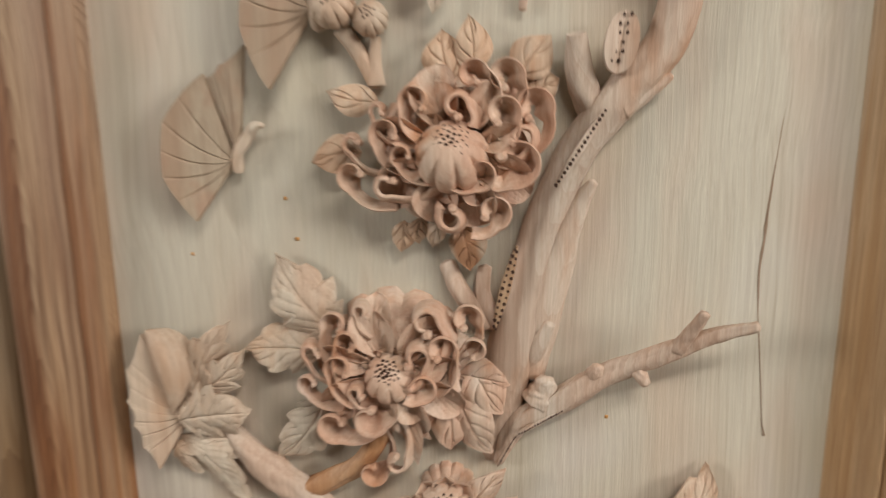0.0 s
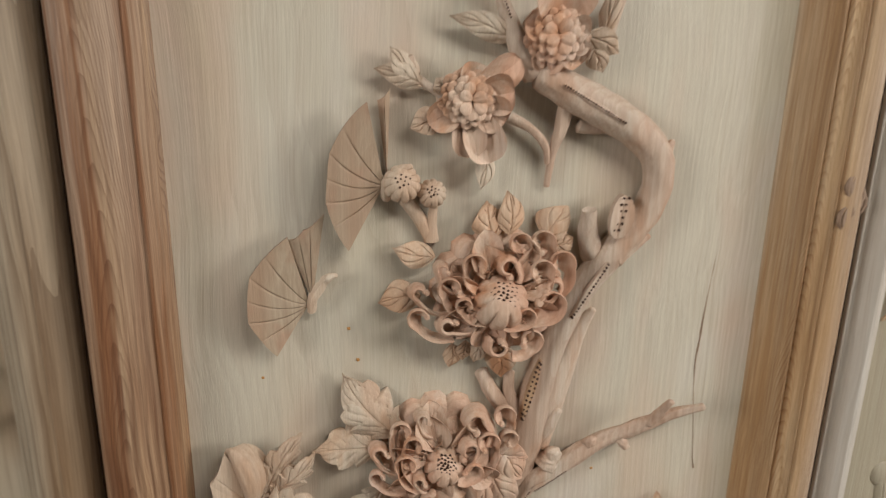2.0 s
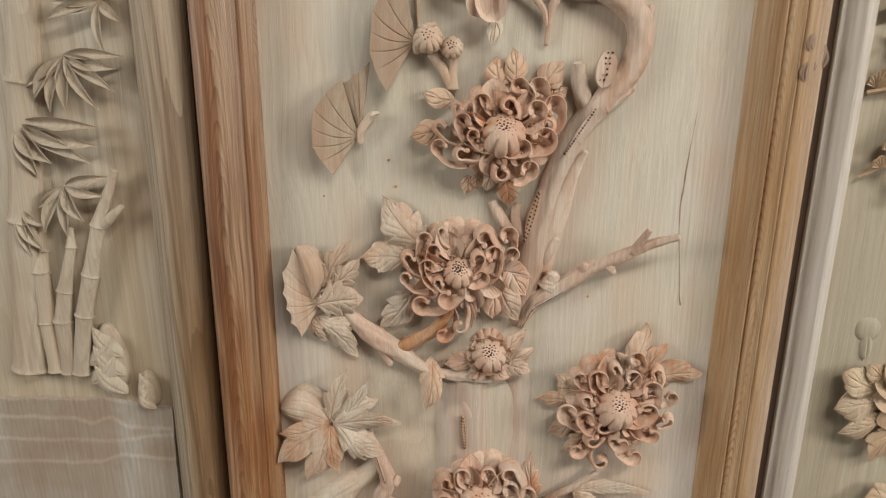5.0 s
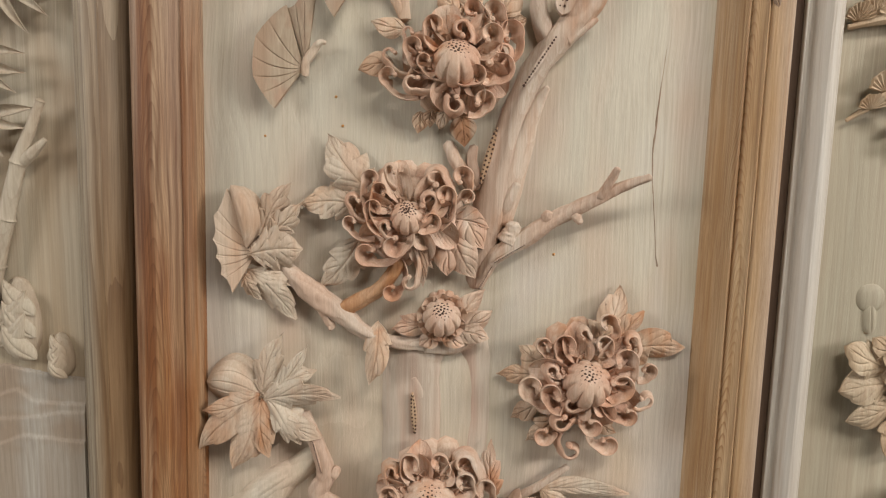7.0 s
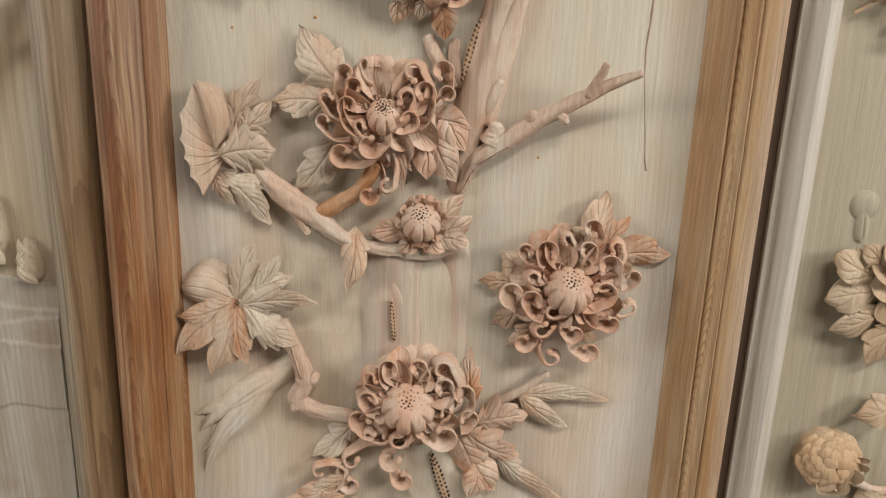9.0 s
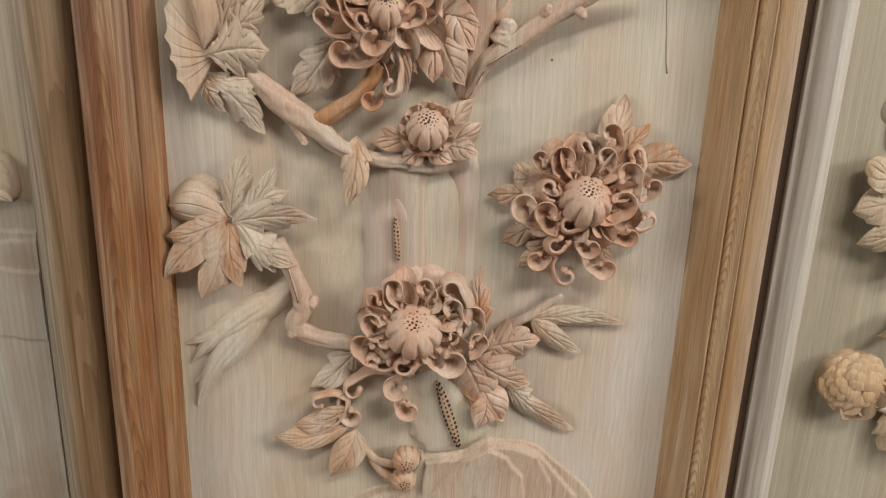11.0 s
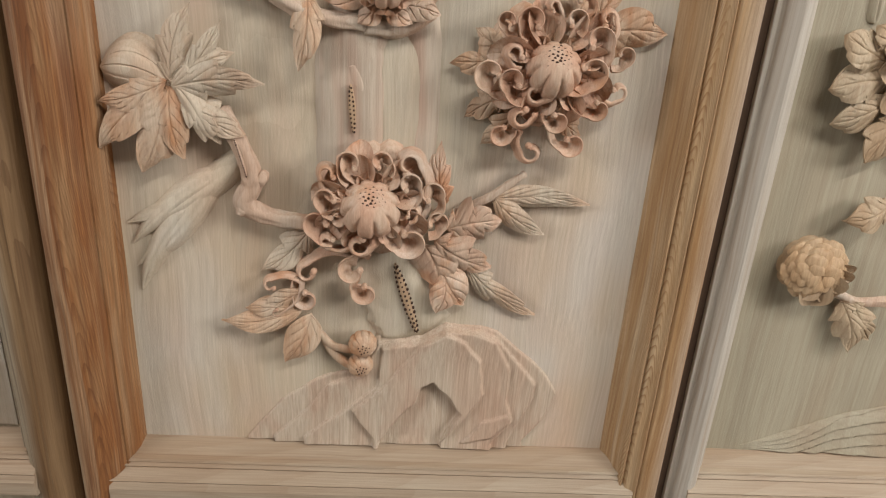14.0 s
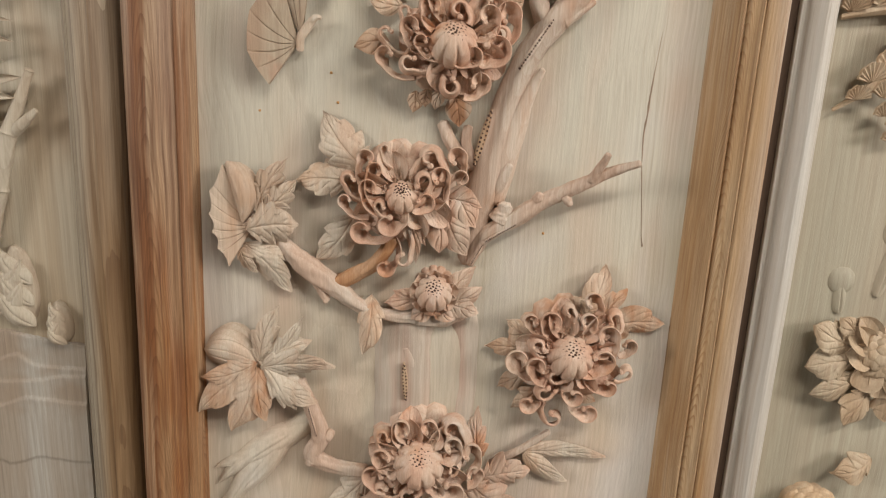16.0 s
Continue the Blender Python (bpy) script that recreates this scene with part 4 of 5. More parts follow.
crooked = limb("crooked branch stub in carved wood with a line of pin holes", [
    [(-0.1390, 0.9830, 0.004, 0.0060), (-0.1290, 0.9640, 0.010, 0.0068), (-0.1200, 0.9430, 0.011, 0.0075), (-0.1180, 0.9270, 0.011, 0.0080), (-0.1230, 0.9110, 0.011, 0.0085), (-0.1030, 0.9010, 0.011, 0.0070), (-0.0740, 0.8980, 0.012, 0.0065)],
    [(-0.1170, 0.9270, 0.010, 0.006), (-0.1100, 0.9320, 0.012, 0.005), (-0.1070, 0.9380, 0.012, 0.003)],
    [(-0.1210, 0.9130, 0.012, 0.006), (-0.1250, 0.9070, 0.014, 0.005), (-0.1280, 0.9030, 0.014, 0.003)],
])
slot(crooked, (-0.1280, 0.9630), (-0.1200, 0.9340), 0.0028, 0.0170, 1)

stump = limb("broad low trunk foot with a pinkish hollow and pin holes", [
    [(-0.0360, 1.0560, -0.002, 0.024), (-0.0440, 1.0330, -0.0045, 0.0275), (-0.0450, 0.9900, -0.0045, 0.0280), (-0.0420, 0.9310, -0.0050, 0.030)],
    [(-0.0420, 1.0200, 0.006, 0.003), (-0.0380, 1.0060, 0.005, 0.0050), (-0.0340, 0.9800, 0.001, 0.0035)],
    [(0.0060, 1.0560, -0.003, 0.016), (0.0140, 1.0300, -0.004, 0.0125), (0.0160, 0.9900, -0.004, 0.0125), (0.0130, 0.9400, -0.004, 0.014)],
    [(-0.0080, 1.0520, -0.004, 0.012), (-0.0090, 1.0300, -0.0035, 0.0060), (-0.0080, 0.9900, -0.0035, 0.0055), (-0.0090, 0.9500, -0.004, 0.008)],
], name="carved_tree", flat=0.42, material=STUMP, gnarl=0.035)
slot(stump, (-0.0430, 1.0070), (-0.0400, 0.9710), 0.0050, 0.0105, 2)
root = limb("pale root with a long slot of pin holes in carved wood", [
    [(-0.0180, 0.8700, 0.002, 0.024), (-0.0010, 0.8340, 0.002, 0.030), (0.0110, 0.8020, 0.000, 0.034)]], name="carved_tree", flat=0.15, material=PANEL)
slot(root, (-0.0050, 0.8640), (0.0160, 0.8020), 0.0066, 0.0086, 3)

sprig = limb("thin leafy sprig in carved wood", [
    [(0.0430, 0.9100, 0.006, 0.004), (0.0690, 0.9260, 0.007, 0.0035), (0.0940, 0.9460, 0.008, 0.003)]], name="carved_sprig")
leaves_of(sprig, [(0.0660, 0.9230, 0.1490, 0.9230, 0.020), (0.0710, 0.9250, 0.1150, 0.8960, 0.020), (0.0860, 0.9280, 0.1270, 0.9260, 0.014)], LEAF_PALE, 0, h0=0.007, h1=0.008, arch=0.004)

def wing(apex, a, b, bulge, h0, h1, waves=3, rays=5, scallop=0.0020, pleat=0.0, sweep=0.0):
    """A fan between the directions to a and b, with a scalloped rim and cut rays."""
    o, pa, pb = Vector(apex), Vector(a), Vector(b)
    ra, rb = pa - o, pb - o
    wa, wb = math.atan2(ra.y, ra.x), math.atan2(rb.y, rb.x)
    wb += -2 * math.pi if wb - wa > math.pi else 2 * math.pi if wb - wa < -math.pi else 0
    n, m = 16, 20 * rays
    top, low = [], []
    for i in range(n + 1):
        s = 0.05 + 0.95 * i / n
        up, down = [], []
        for j in range(m + 1):
            q = j / m
            w = wa + (wb - wa) * (q + sweep * math.sin(math.pi * q) * (1 - s))
            r = (ra.length * (1 - q) + rb.length * q) + bulge * math.sin(math.pi * q) - scallop * abs(math.sin(math.pi * waves * q)) ** 0.8 * s
            f = q * rays
            cutline = max(0, 1 - abs(f - round(f)) * 14) * 0.0011 * min(1, (1 - s) * 3 + 0.15) if 0.3 < f < rays - 0.3 else 0
            h = h0 + (h1 - h0) * s + 0.002 * math.sin(math.pi * q) - cutline + pleat * math.cos(2 * math.pi * f) * s
            p = o + Vector((math.cos(w), math.sin(w))) * (r * s)
            up.append(at(p.x, p.y, h))
            down.append(at(p.x, p.y, h - 0.0035))
        top.append(up)
        low.append(down)
    return slab(top, low)


# ---- leaf clusters by the stile ----
spray = thing("carved_leaf_spray", -0.1850, 1.1310, "spray of large veined leaves in pale carved wood against the stile", "carved leaves")
part("calyx", dome(-0.1820, 1.1290, -0.003, 0.018, 0.012, 7, 0.1, (0, 0), 8, 36, 92), LEAF_PALE, spray)
part("leaf", wing((-0.176, 1.128), (-0.2, 1.179), (-0.196, 1.092), -0.014, 0.013, 0.021, 5, 7, 0.0034, 0.0, 0.16), LEAF_PALE, spray, "broad scalloped leaf")
leaves_of(spray, [(-0.1750, 1.1390, -0.1480, 1.1860, 0.028), (-0.1720, 1.1390, -0.1400, 1.1690, 0.025)], LEAF_PALE, 4, h0=0.010, h1=0.013, arch=0.004, depth=0.40)
leaves_of(spray, [(-0.1860, 1.1110, -0.1450, 1.0680, 0.035), (-0.1890, 1.1070, -0.1750, 1.0840, 0.016), (-0.1840, 1.1060, -0.1420, 1.0980, 0.018)], LEAF_PALE, 3, h0=0.011, h1=0.008, arch=0.004, depth=0.36)
leaves_of(spray, [(-0.1810, 1.1250, -0.1380, 1.1300, 0.044)], LEAF_PALE, 4, h0=0.020, h1=0.016, arch=0.005, depth=0.34, full=0.5)
part("curled_lobe", blade((-0.184, 1.13), (-0.196, 1.182), 0.024, 0.020, 0.022, 0.006, bend=-0.22, full=0.60, blunt=0.5, veins=0, cup=0.75, thick=0.004), LEAF_PALE, spray, "smooth turned-back leaf lobe")

tuft = thing("carved_leaf_spray", -0.1710, 1.0040, "tuft of pointed veined leaves in carved wood with a smooth lobe", "carved leaves")
part("calyx", dome(-0.1760, 0.9990, -0.003, 0.028, 0.014, 7, 0.1, (0, 0), 8, 36, 92), LEAF_PALE, tuft)
part("curled_lobe", blade((-0.172, 1.0), (-0.225, 1.009), 0.046, 0.015, 0.006, 0.006, bend=-0.25, full=0.55, blunt=0.5, veins=2, cup=0.30, thick=0.006), LEAF_PALE, tuft, "smooth turned-back leaf lobe")
leaves_of(tuft, [(-0.1720, 1.0030, -0.1550, 1.0570, 0.025), (-0.1650, 1.0040, -0.1340, 1.0470, 0.018), (-0.1690, 1.0030, -0.1260, 1.0250, 0.028), (-0.1650, 0.9930, -0.1210, 0.9650, 0.030), (-0.1620, 0.9890, -0.1390, 0.9580, 0.021)], LEAF_PALE, 3, h0=0.015, h1=0.014, arch=0.005, depth=0.34)
leaves_of(tuft, [(-0.1700, 0.9990, -0.1030, 1.0050, 0.030)], LEAF_PALE, 3, h0=0.019, h1=0.020, arch=0.003, depth=0.34, roll=0.004, full=0.36)
leaves_of(tuft, [(-0.1740, 1.0030, -0.2260, 0.9850, 0.025), (-0.1740, 0.9990, -0.2290, 0.9500, 0.033), (-0.1750, 0.9990, -0.1990, 0.9330, 0.038), (-0.1720, 0.9990, -0.1670, 0.9450, 0.027)], LEAF, 2, h0=0.018, h1=0.014, arch=0.005, depth=0.26)
part("fold", blade((-0.172, 1.004), (-0.15, 0.959), 0.018, 0.017, 0.015, 0.005, bend=0.25, full=0.55, blunt=0.7, veins=0, cup=0.35, thick=0.003), LEAF_PALE, tuft, "turned leaf edge")

folds = thing("carved_drapery_fold", -0.1740, 0.9160, "broad smooth leaf folds in low carved relief", "carved leaf")
leaves_of(folds, [(-0.1280, 0.9470, -0.2200, 0.8870, 0.030), (-0.1430, 0.9340, -0.2170, 0.8700, 0.024), (-0.1500, 0.9240, -0.2160, 0.8500, 0.025), (-0.1660, 0.9050, -0.2140, 0.8290, 0.022)], PANEL, 0, h0=0.007, h1=0.002, arch=0.004, veins=0, full=0.30, blunt=0.8, cup=0.45, thick=0.008)

# ---- butterflies and buds ----


def butterfly(label, fore, hind, body):
    ob = thing("carved_butterfly", body[0][0], body[0][1], label, "carved butterfly", "carved butterflies")
    part("wing", wing(*fore), WING, ob)
    part("wing", wing(*hind), WING, ob)
    part("body", tube(body, 10, 8, 0.9, 0.18), LEAF_PALE, ob, "pale ringed body")


butterfly("butterfly with veined wings in greyish carved wood, near the stile",
          ((-0.1400, 1.2800), (-0.1520, 1.3280), (-0.1620, 1.2460), -0.004, 0.006, 0.015, 3, 6, 0.0016, 0.0, 0.18),
          ((-0.1380, 1.2810), (-0.1280, 1.3430), (-0.1520, 1.3260), -0.003, 0.006, 0.013, 2, 3),
          [(-0.1390, 1.2740, 0.006, 0.0030), (-0.1370, 1.2850, 0.008, 0.0036), (-0.1300, 1.2950, 0.008, 0.0034), (-0.1250, 1.3000, 0.010, 0.0026), (-0.1210, 1.3000, 0.009, 0.0014)])
butterfly("butterfly with veined wings in greyish carved wood by two buds",
          ((-0.0890, 1.3610), (-0.1000, 1.4140), (-0.1130, 1.3190), -0.013, 0.008, 0.018, 3, 6, 0.0012, 0.0, 0.18),
          ((-0.0870, 1.3630), (-0.0850, 1.4220), (-0.0930, 1.4150), 0.0, 0.004, 0.008, 1, 2),
          [(-0.0880, 1.3510, 0.006, 0.0036), (-0.0870, 1.3610, 0.010, 0.0044), (-0.0800, 1.3700, 0.014, 0.0036), (-0.0720, 1.3740, 0.016, 0.0018)])


def bud(u, v, radius, stem, label, h=0.010, lean=(0.0, 0.35), material=LEAF_PALE, ribs=11):
    ob = thing("carved_bud", u, v, label, "carved bud", "carved buds")
    knob = part("knob", dome(u, v, h, radius, radius * 0.9, ribs, 0.12, lean, 12, 66, 140, 0.1), material, ob, "ribbed round seed head")
    part("pin_hole", pits(seeds(u, v, h, radius, radius * 0.84, lean, 10, 0.42), 0.0006), BURNT, knob, "burnt pin holes")
    if stem:
        part("stem", tube(stem, 10, 6, 0.8, 0.08, u), material, ob)


bud(-0.0780, 1.3620, 0.0125, [(-0.0750, 1.3510, 0.006, 0.005), (-0.0660, 1.3380, 0.004, 0.0045), (-0.0570, 1.3220, 0.003, 0.005)], "large ribbed bud in pale carved wood beside a butterfly", 0.012)
bud(-0.0580, 1.3550, 0.0098, [(-0.0560, 1.3460, 0.006, 0.0030), (-0.0570, 1.3340, 0.005, 0.0034), (-0.0570, 1.3210, 0.004, 0.005)], "small ribbed bud in pale carved wood on a straight stem", 0.010)
bud(-0.0300, 0.7910, 0.0122, [(-0.0670, 0.7960, 0.006, 0.004), (-0.0550, 0.7850, 0.007, 0.0036), (-0.0340, 0.7820, 0.008, 0.004)], "round bud in carved wood resting on the rock", 0.012, (0.2, -0.1), LEAF)
bud(-0.0320, 0.7680, 0.0112, [(-0.0660, 0.7940, 0.004, 0.004), (-0.0530, 0.7750, 0.006, 0.004), (-0.0360, 0.7630, 0.006, 0.004)], "round bud in carved wood half sunk in the rock", 0.008, (0.2, -0.1), LEAF)


# ---- peonies ----
def peony(label, u, v, radius, petals, scales=44, h=0.014, lean=(0.0, 0.0), material=BLOOM, heart=BLOOM, broad=0.40, lift=0.0022):
    """petals: tip u, v, width, height of the outer cup; the heart is a heap of small scales."""
    ob = thing("carved_peony", u, v, label, "carved flower", "carved peonies")
    part("calyx", dome(u, v, -0.004, radius * 0.95, h * 1.25 + 0.004, 9, 0.06, (0, 0), 8, 45, 95), material, ob)
    for a, b, w, top in petals:
        part("petal", blade((u + (a - u) * 0.12, v + (b - v) * 0.12), (a, b), w, h * 0.7, top, 0.004, full=0.60, blunt=0.45, veins=1, cup=-0.25, thick=0.0022, groove=0.0005, twist=0.2), material, ob)
    for k in range(scales):
        s = 1 - (k + 0.5) / scales
        r, w = radius * 0.70 * math.sqrt(s), k * 2.39996
        d = Vector((math.cos(w), math.sin(w)))
        hh = h * 1.1 + 0.011 * (1 - s)
        a = (u + d.x * (r - radius * 0.12), v + d.y * (r - radius * 0.12))
        b = (u + d.x * (r + radius * 0.36), v + d.y * (r + radius * 0.36))
        part("inner_petal", blade(a, b, radius * broad, hh + (0.0014 if lift < 0.001 else -0.0015), hh + lift, 0.0015, full=0.62, blunt=0.42, veins=1, cup=0.22, thick=0.0026, groove=0.0005, twist=0.15 * (-1) ** k), heart, ob)
    return ob


side_peony = peony("opening peony in carved wood with broad outer petals", -0.0360, 1.4160, 0.0200, [
    (-0.0040, 1.4410, 0.022, 0.018), (-0.0080, 1.4210, 0.026, 0.022), (-0.0130, 1.4020, 0.024, 0.020), (-0.0210, 1.3760, 0.026, 0.018), (-0.0360, 1.3790, 0.022, 0.015), (-0.0610, 1.4000, 0.020, 0.014), (-0.0310, 1.4390, 0.020, 0.014)])
leaves_of(side_peony, [(-0.0530, 1.4080, -0.0730, 1.3970, 0.018), (-0.0500, 1.4200, -0.0560, 1.4290, 0.014), (-0.0230, 1.3830, -0.0250, 1.3570, 0.014), (-0.0640, 1.4240, -0.0950, 1.4340, 0.016), (-0.0670, 1.4280, -0.0850, 1.4470, 0.016)], LEAF_PALE, 0, h0=0.009, h1=0.010, arch=0.003)
part("stem", tube([(-0.0430, 1.4140, 0.008, 0.004), (-0.0560, 1.4210, 0.008, 0.003), (-0.0690, 1.4300, 0.008, 0.0026), (-0.0720, 1.4420, 0.008, 0.002)], 10, 6), BRANCH, side_peony)
part("twig", tube([(-0.0070, 1.4050, 0.006, 0.004), (0.0080, 1.3970, 0.008, 0.003), (0.0180, 1.3860, 0.008, 0.0026), (0.0210, 1.3740, 0.006, 0.002)], 10, 6), BRANCH, side_peony)

top_peony = peony("peony in carved wood with a cupped petal over its scaly heart", 0.0190, 1.4550, 0.0215, [
    (0.0200, 1.4870, 0.040, 0.026), (0.0390, 1.4560, 0.024, 0.022), (0.0360, 1.4390, 0.020, 0.018), (0.0090, 1.4330, 0.020, 0.016), (-0.0020, 1.4640, 0.020, 0.018)], 48)
leaves_of(top_peony, [(0.0400, 1.4560, 0.0640, 1.4460, 0.018), (0.0460, 1.4490, 0.0540, 1.4340, 0.014), (0.0530, 1.4560, 0.0630, 1.4910, 0.012), (-0.0080, 1.4520, -0.0480, 1.4660, 0.016), (0.0300, 1.4820, 0.0320, 1.5060, 0.020), (0.0350, 1.4850, 0.0420, 1.5010, 0.012),
                      (0.0200, 1.4990, 0.0150, 1.5330, 0.014), (0.0270, 1.5030, 0.0370, 1.5310, 0.012)], LEAF_PALE, 0, h0=0.010, h1=0.011, arch=0.004)
part("stem", tube([(0.0540, 1.4440, 0.006, 0.004), (0.0590, 1.4620, 0.008, 0.003), (0.0640, 1.4810, 0.010, 0.0025)], 10, 6), BRANCH, top_peony)
part("stem", tube([(0.0250, 1.4850, 0.006, 0.005), (0.0210, 1.5080, 0.008, 0.004), (0.0210, 1.5360, 0.010, 0.004)], 10, 6), BRANCH, top_peony)

solo("carved_bird", joined([
    tube([(-0.0750, 1.5080, 0.007, 0.0030), (-0.0720, 1.5220, 0.008, 0.0065), (-0.0620, 1.5370, 0.010, 0.013), (-0.0430, 1.5300, 0.012, 0.018), (-0.0380, 1.5100, 0.014, 0.0125), (-0.0360, 1.5020, 0.015, 0.0110), (-0.0310, 1.4960, 0.016, 0.0050), (-0.0240, 1.4880, 0.016, 0.0012)], 20, 8, 0.75, 0.05),
    blade((-0.0450, 1.5280), (-0.0070, 1.5340), 0.040, 0.016, 0.014, 0.004, ribs=7)]
    + [blade((-0.0700, 1.5240), (-0.0840 + 0.0045 * k, 1.4890 + 0.0015 * (k % 2)), 0.0062, 0.009, 0.006 + 0.0006 * k, 0.002, full=0.6, blunt=0.4, veins=1, cup=0.2, groove=0.0006) for k in range(3)]), LEAF_PALE, "small perching bird in plain carved wood", "carved bird")
part("twig", tube([(-0.0110, 1.5020, 0.006, 0.0016), (-0.0050, 1.5170, 0.008, 0.0014), (-0.0010, 1.5330, 0.008, 0.0014)], 8, 6), BRANCH, top_peony)


# ---- rocks ----
def rock(label, x0, x1, z0, z1, crest, steps=5, seed=0.0, depth=0.012, nx=150, nz=90, slope=0.8, material=ROCK):
    """Terraced carved stone in low relief: crest(x in 0..1) gives its upper edge in 0..1."""
    top, low = [], []
    for i in range(nz + 1):
        up, down = [], []
        for j in range(nx + 1):
            a, b = j / nx, i / nz
            edge = crest(a)
            x, z = x0 + (x1 - x0) * a, z0 + (z1 - z0) * b * edge
            wob = 1.5 * noise.noise(Vector((x * 15 + seed, z * 10, seed))) + 0.4 * noise.noise(Vector((x * 46, z * 34, seed)))
            f = (a * slope + (1 - b) * 0.75 * (1 - slope * 0.4)) * steps + wob * 0.75
            terrace = min(f % 1.0, (1 - f % 1.0) * 5.0)
            fall = min(1, 6 * min(1 - b + 0.02, a, 1 - a))
            h = depth * (0.35 + 0.65 * terrace) * fall * (0.8 + 0.5 * noise.noise(Vector((x * 9, z * 9, seed + 4)))) + 0.0006
            up.append(at(x, z, h))
            down.append(at(x, z, -0.002))
        top.append(up)
        low.append(down)
    return solo("carved_rock", slab(top, low), material, label, "carved rock", "carved rocks", sharp=35)


def hill(points):
    xs, ys = [p[0] for p in points], [p[1] for p in points]
    return lambda a: float(np.interp(a, xs, ys))


def ledges(label, x0, x1, z0, z1, contours, seed, material=ROCK, step=0.0011):
    """Garden rock in low relief: each contour raises (or sinks) the ground inside it, with a worn lip along its edge."""
    xs, zs = np.arange(x0, x1, step), np.arange(z0, z1, step)
    gx, gz = np.meshgrid(xs, zs)
    wx, wz = gx.copy(), gz.copy()
    for i in range(len(zs)):
        for j in range(len(xs)):
            q = noise.noise_vector(Vector((xs[j] * 55, zs[i] * 55, seed)))
            wx[i, j] += 0.0018 * q[0]
            wz[i, j] += 0.0018 * q[1]
    height = np.full(gx.shape, -0.0012)
    for outline, rise in contours:
        reach, inside = np.full(gx.shape, 9.0), np.zeros(gx.shape, bool)
        for (ax, az), (bx, bz) in zip(outline, outline[1:] + outline[:1]):
            ex, ez = bx - ax, bz - az
            s = np.clip(((wx - ax) * ex + (wz - az) * ez) / (ex * ex + ez * ez), 0, 1)
            reach = np.minimum(reach, np.hypot(wx - ax - s * ex, wz - az - s * ez))
            if abs(ez) > 1e-9:
                inside ^= ((az > wz) != (bz > wz)) & (wx < ax + ex * (wz - az) / ez)
        deep = np.where(inside, reach, -reach)
        s = np.clip((deep + 0.0008) / 0.0018, 0, 1)
        lip = np.exp(-((deep - 0.0035) / 0.0028) ** 2) * 0.03
        height += rise * (s * s * (3 - 2 * s) * (1 - 0.25 * np.clip(deep / 0.03, 0, 1)) + lip)
    top, low = [], []
    for i in range(len(zs)):
        top.append([at(xs[j], zs[i], height[i, j] + 0.0004 * noise.noise(Vector((xs[j] * 260, zs[i] * 40, seed)))) for j in range(len(xs))])
        low.append([at(xs[j], zs[i], -0.006) for j in range(len(xs))])
    return solo("carved_rock", slab(top, low), material, label, "carved rock", "carved rocks", sharp=60)


WEST, EAST, PEAK = (-0.1400, 0.6850), (0.1590, 0.7000), (0.0400, 0.8170)
OUTER_LEDGE = [(-0.1350, 0.6540), (-0.1340, 0.6850), (-0.1020, 0.7250), (-0.0780, 0.7430), (-0.0580, 0.7540), (-0.0340, 0.7590), (-0.0200, 0.7920), (-0.0030, 0.8000), (0.0210, 0.7950), (0.0400, 0.8090), (0.0710, 0.8060), (0.0860, 0.8020), (0.1100, 0.7830), (0.1320, 0.7640), (0.1460, 0.7420), (0.1400, 0.7170), (0.1190, 0.6870), (0.1210, 0.6670)]
SECOND_LEDGE = [(-0.1110, 0.6560), (-0.1100, 0.6860), (-0.0810, 0.7150), (-0.0600, 0.7440), (-0.0320, 0.7530), (-0.0170, 0.7880), (0.0210, 0.7930), (0.0410, 0.8060), (0.0740, 0.8020), (0.0860, 0.7970), (0.1060, 0.7750), (0.1250, 0.7510), (0.1230, 0.7320), (0.1040, 0.6880), (0.1060, 0.6660)]
THIRD_LEDGE = [(-0.0840, 0.6570), (-0.0830, 0.6880), (-0.0570, 0.7100), (-0.0360, 0.7280), (-0.0170, 0.7460), (-0.0130, 0.7850), (0.0210, 0.7910), (0.0410, 0.8040), (0.0660, 0.8020), (0.0860, 0.7950), (0.0990, 0.7670), (0.1000, 0.7370), (0.1060, 0.7120), (0.0900, 0.6880), (0.0920, 0.6650)]
FOURTH_LEDGE = [(-0.0180, 0.6600), (-0.0190, 0.6900), (-0.0390, 0.7210), (-0.0130, 0.7460), (0.0050, 0.7700), (0.0210, 0.7910), (0.0410, 0.8030), (0.0590, 0.7940), (0.0730, 0.7760), (0.0780, 0.7420), (0.0630, 0.7160), (0.0420, 0.6870), (0.0440, 0.6630)]
HOLLOW_LEDGE = [(-0.0130, 0.6600), (-0.0140, 0.6860), (0.0010, 0.7120), (0.0170, 0.7310), (0.0230, 0.7480), (0.0310, 0.7520), (0.0450, 0.7390), (0.0590, 0.7210), (0.0420, 0.6870), (0.0440, 0.6630)]
FOOT_LEDGE = [(0.0610, 0.6880), (0.0820, 0.7130), (0.1020, 0.7220), (0.1010, 0.7120), (0.0890, 0.6950)]
ledges("stepped garden rock in low carved relief above the bottom rail", WEST[0], EAST[0], FOOT + 0.001, PEAK[1],
       [(OUTER_LEDGE, 0.0036), (SECOND_LEDGE, 0.0038), (THIRD_LEDGE, 0.0038), (FOURTH_LEDGE, 0.0040), (HOLLOW_LEDGE, -0.0090), (FOOT_LEDGE, 0.0028)], 1.3)

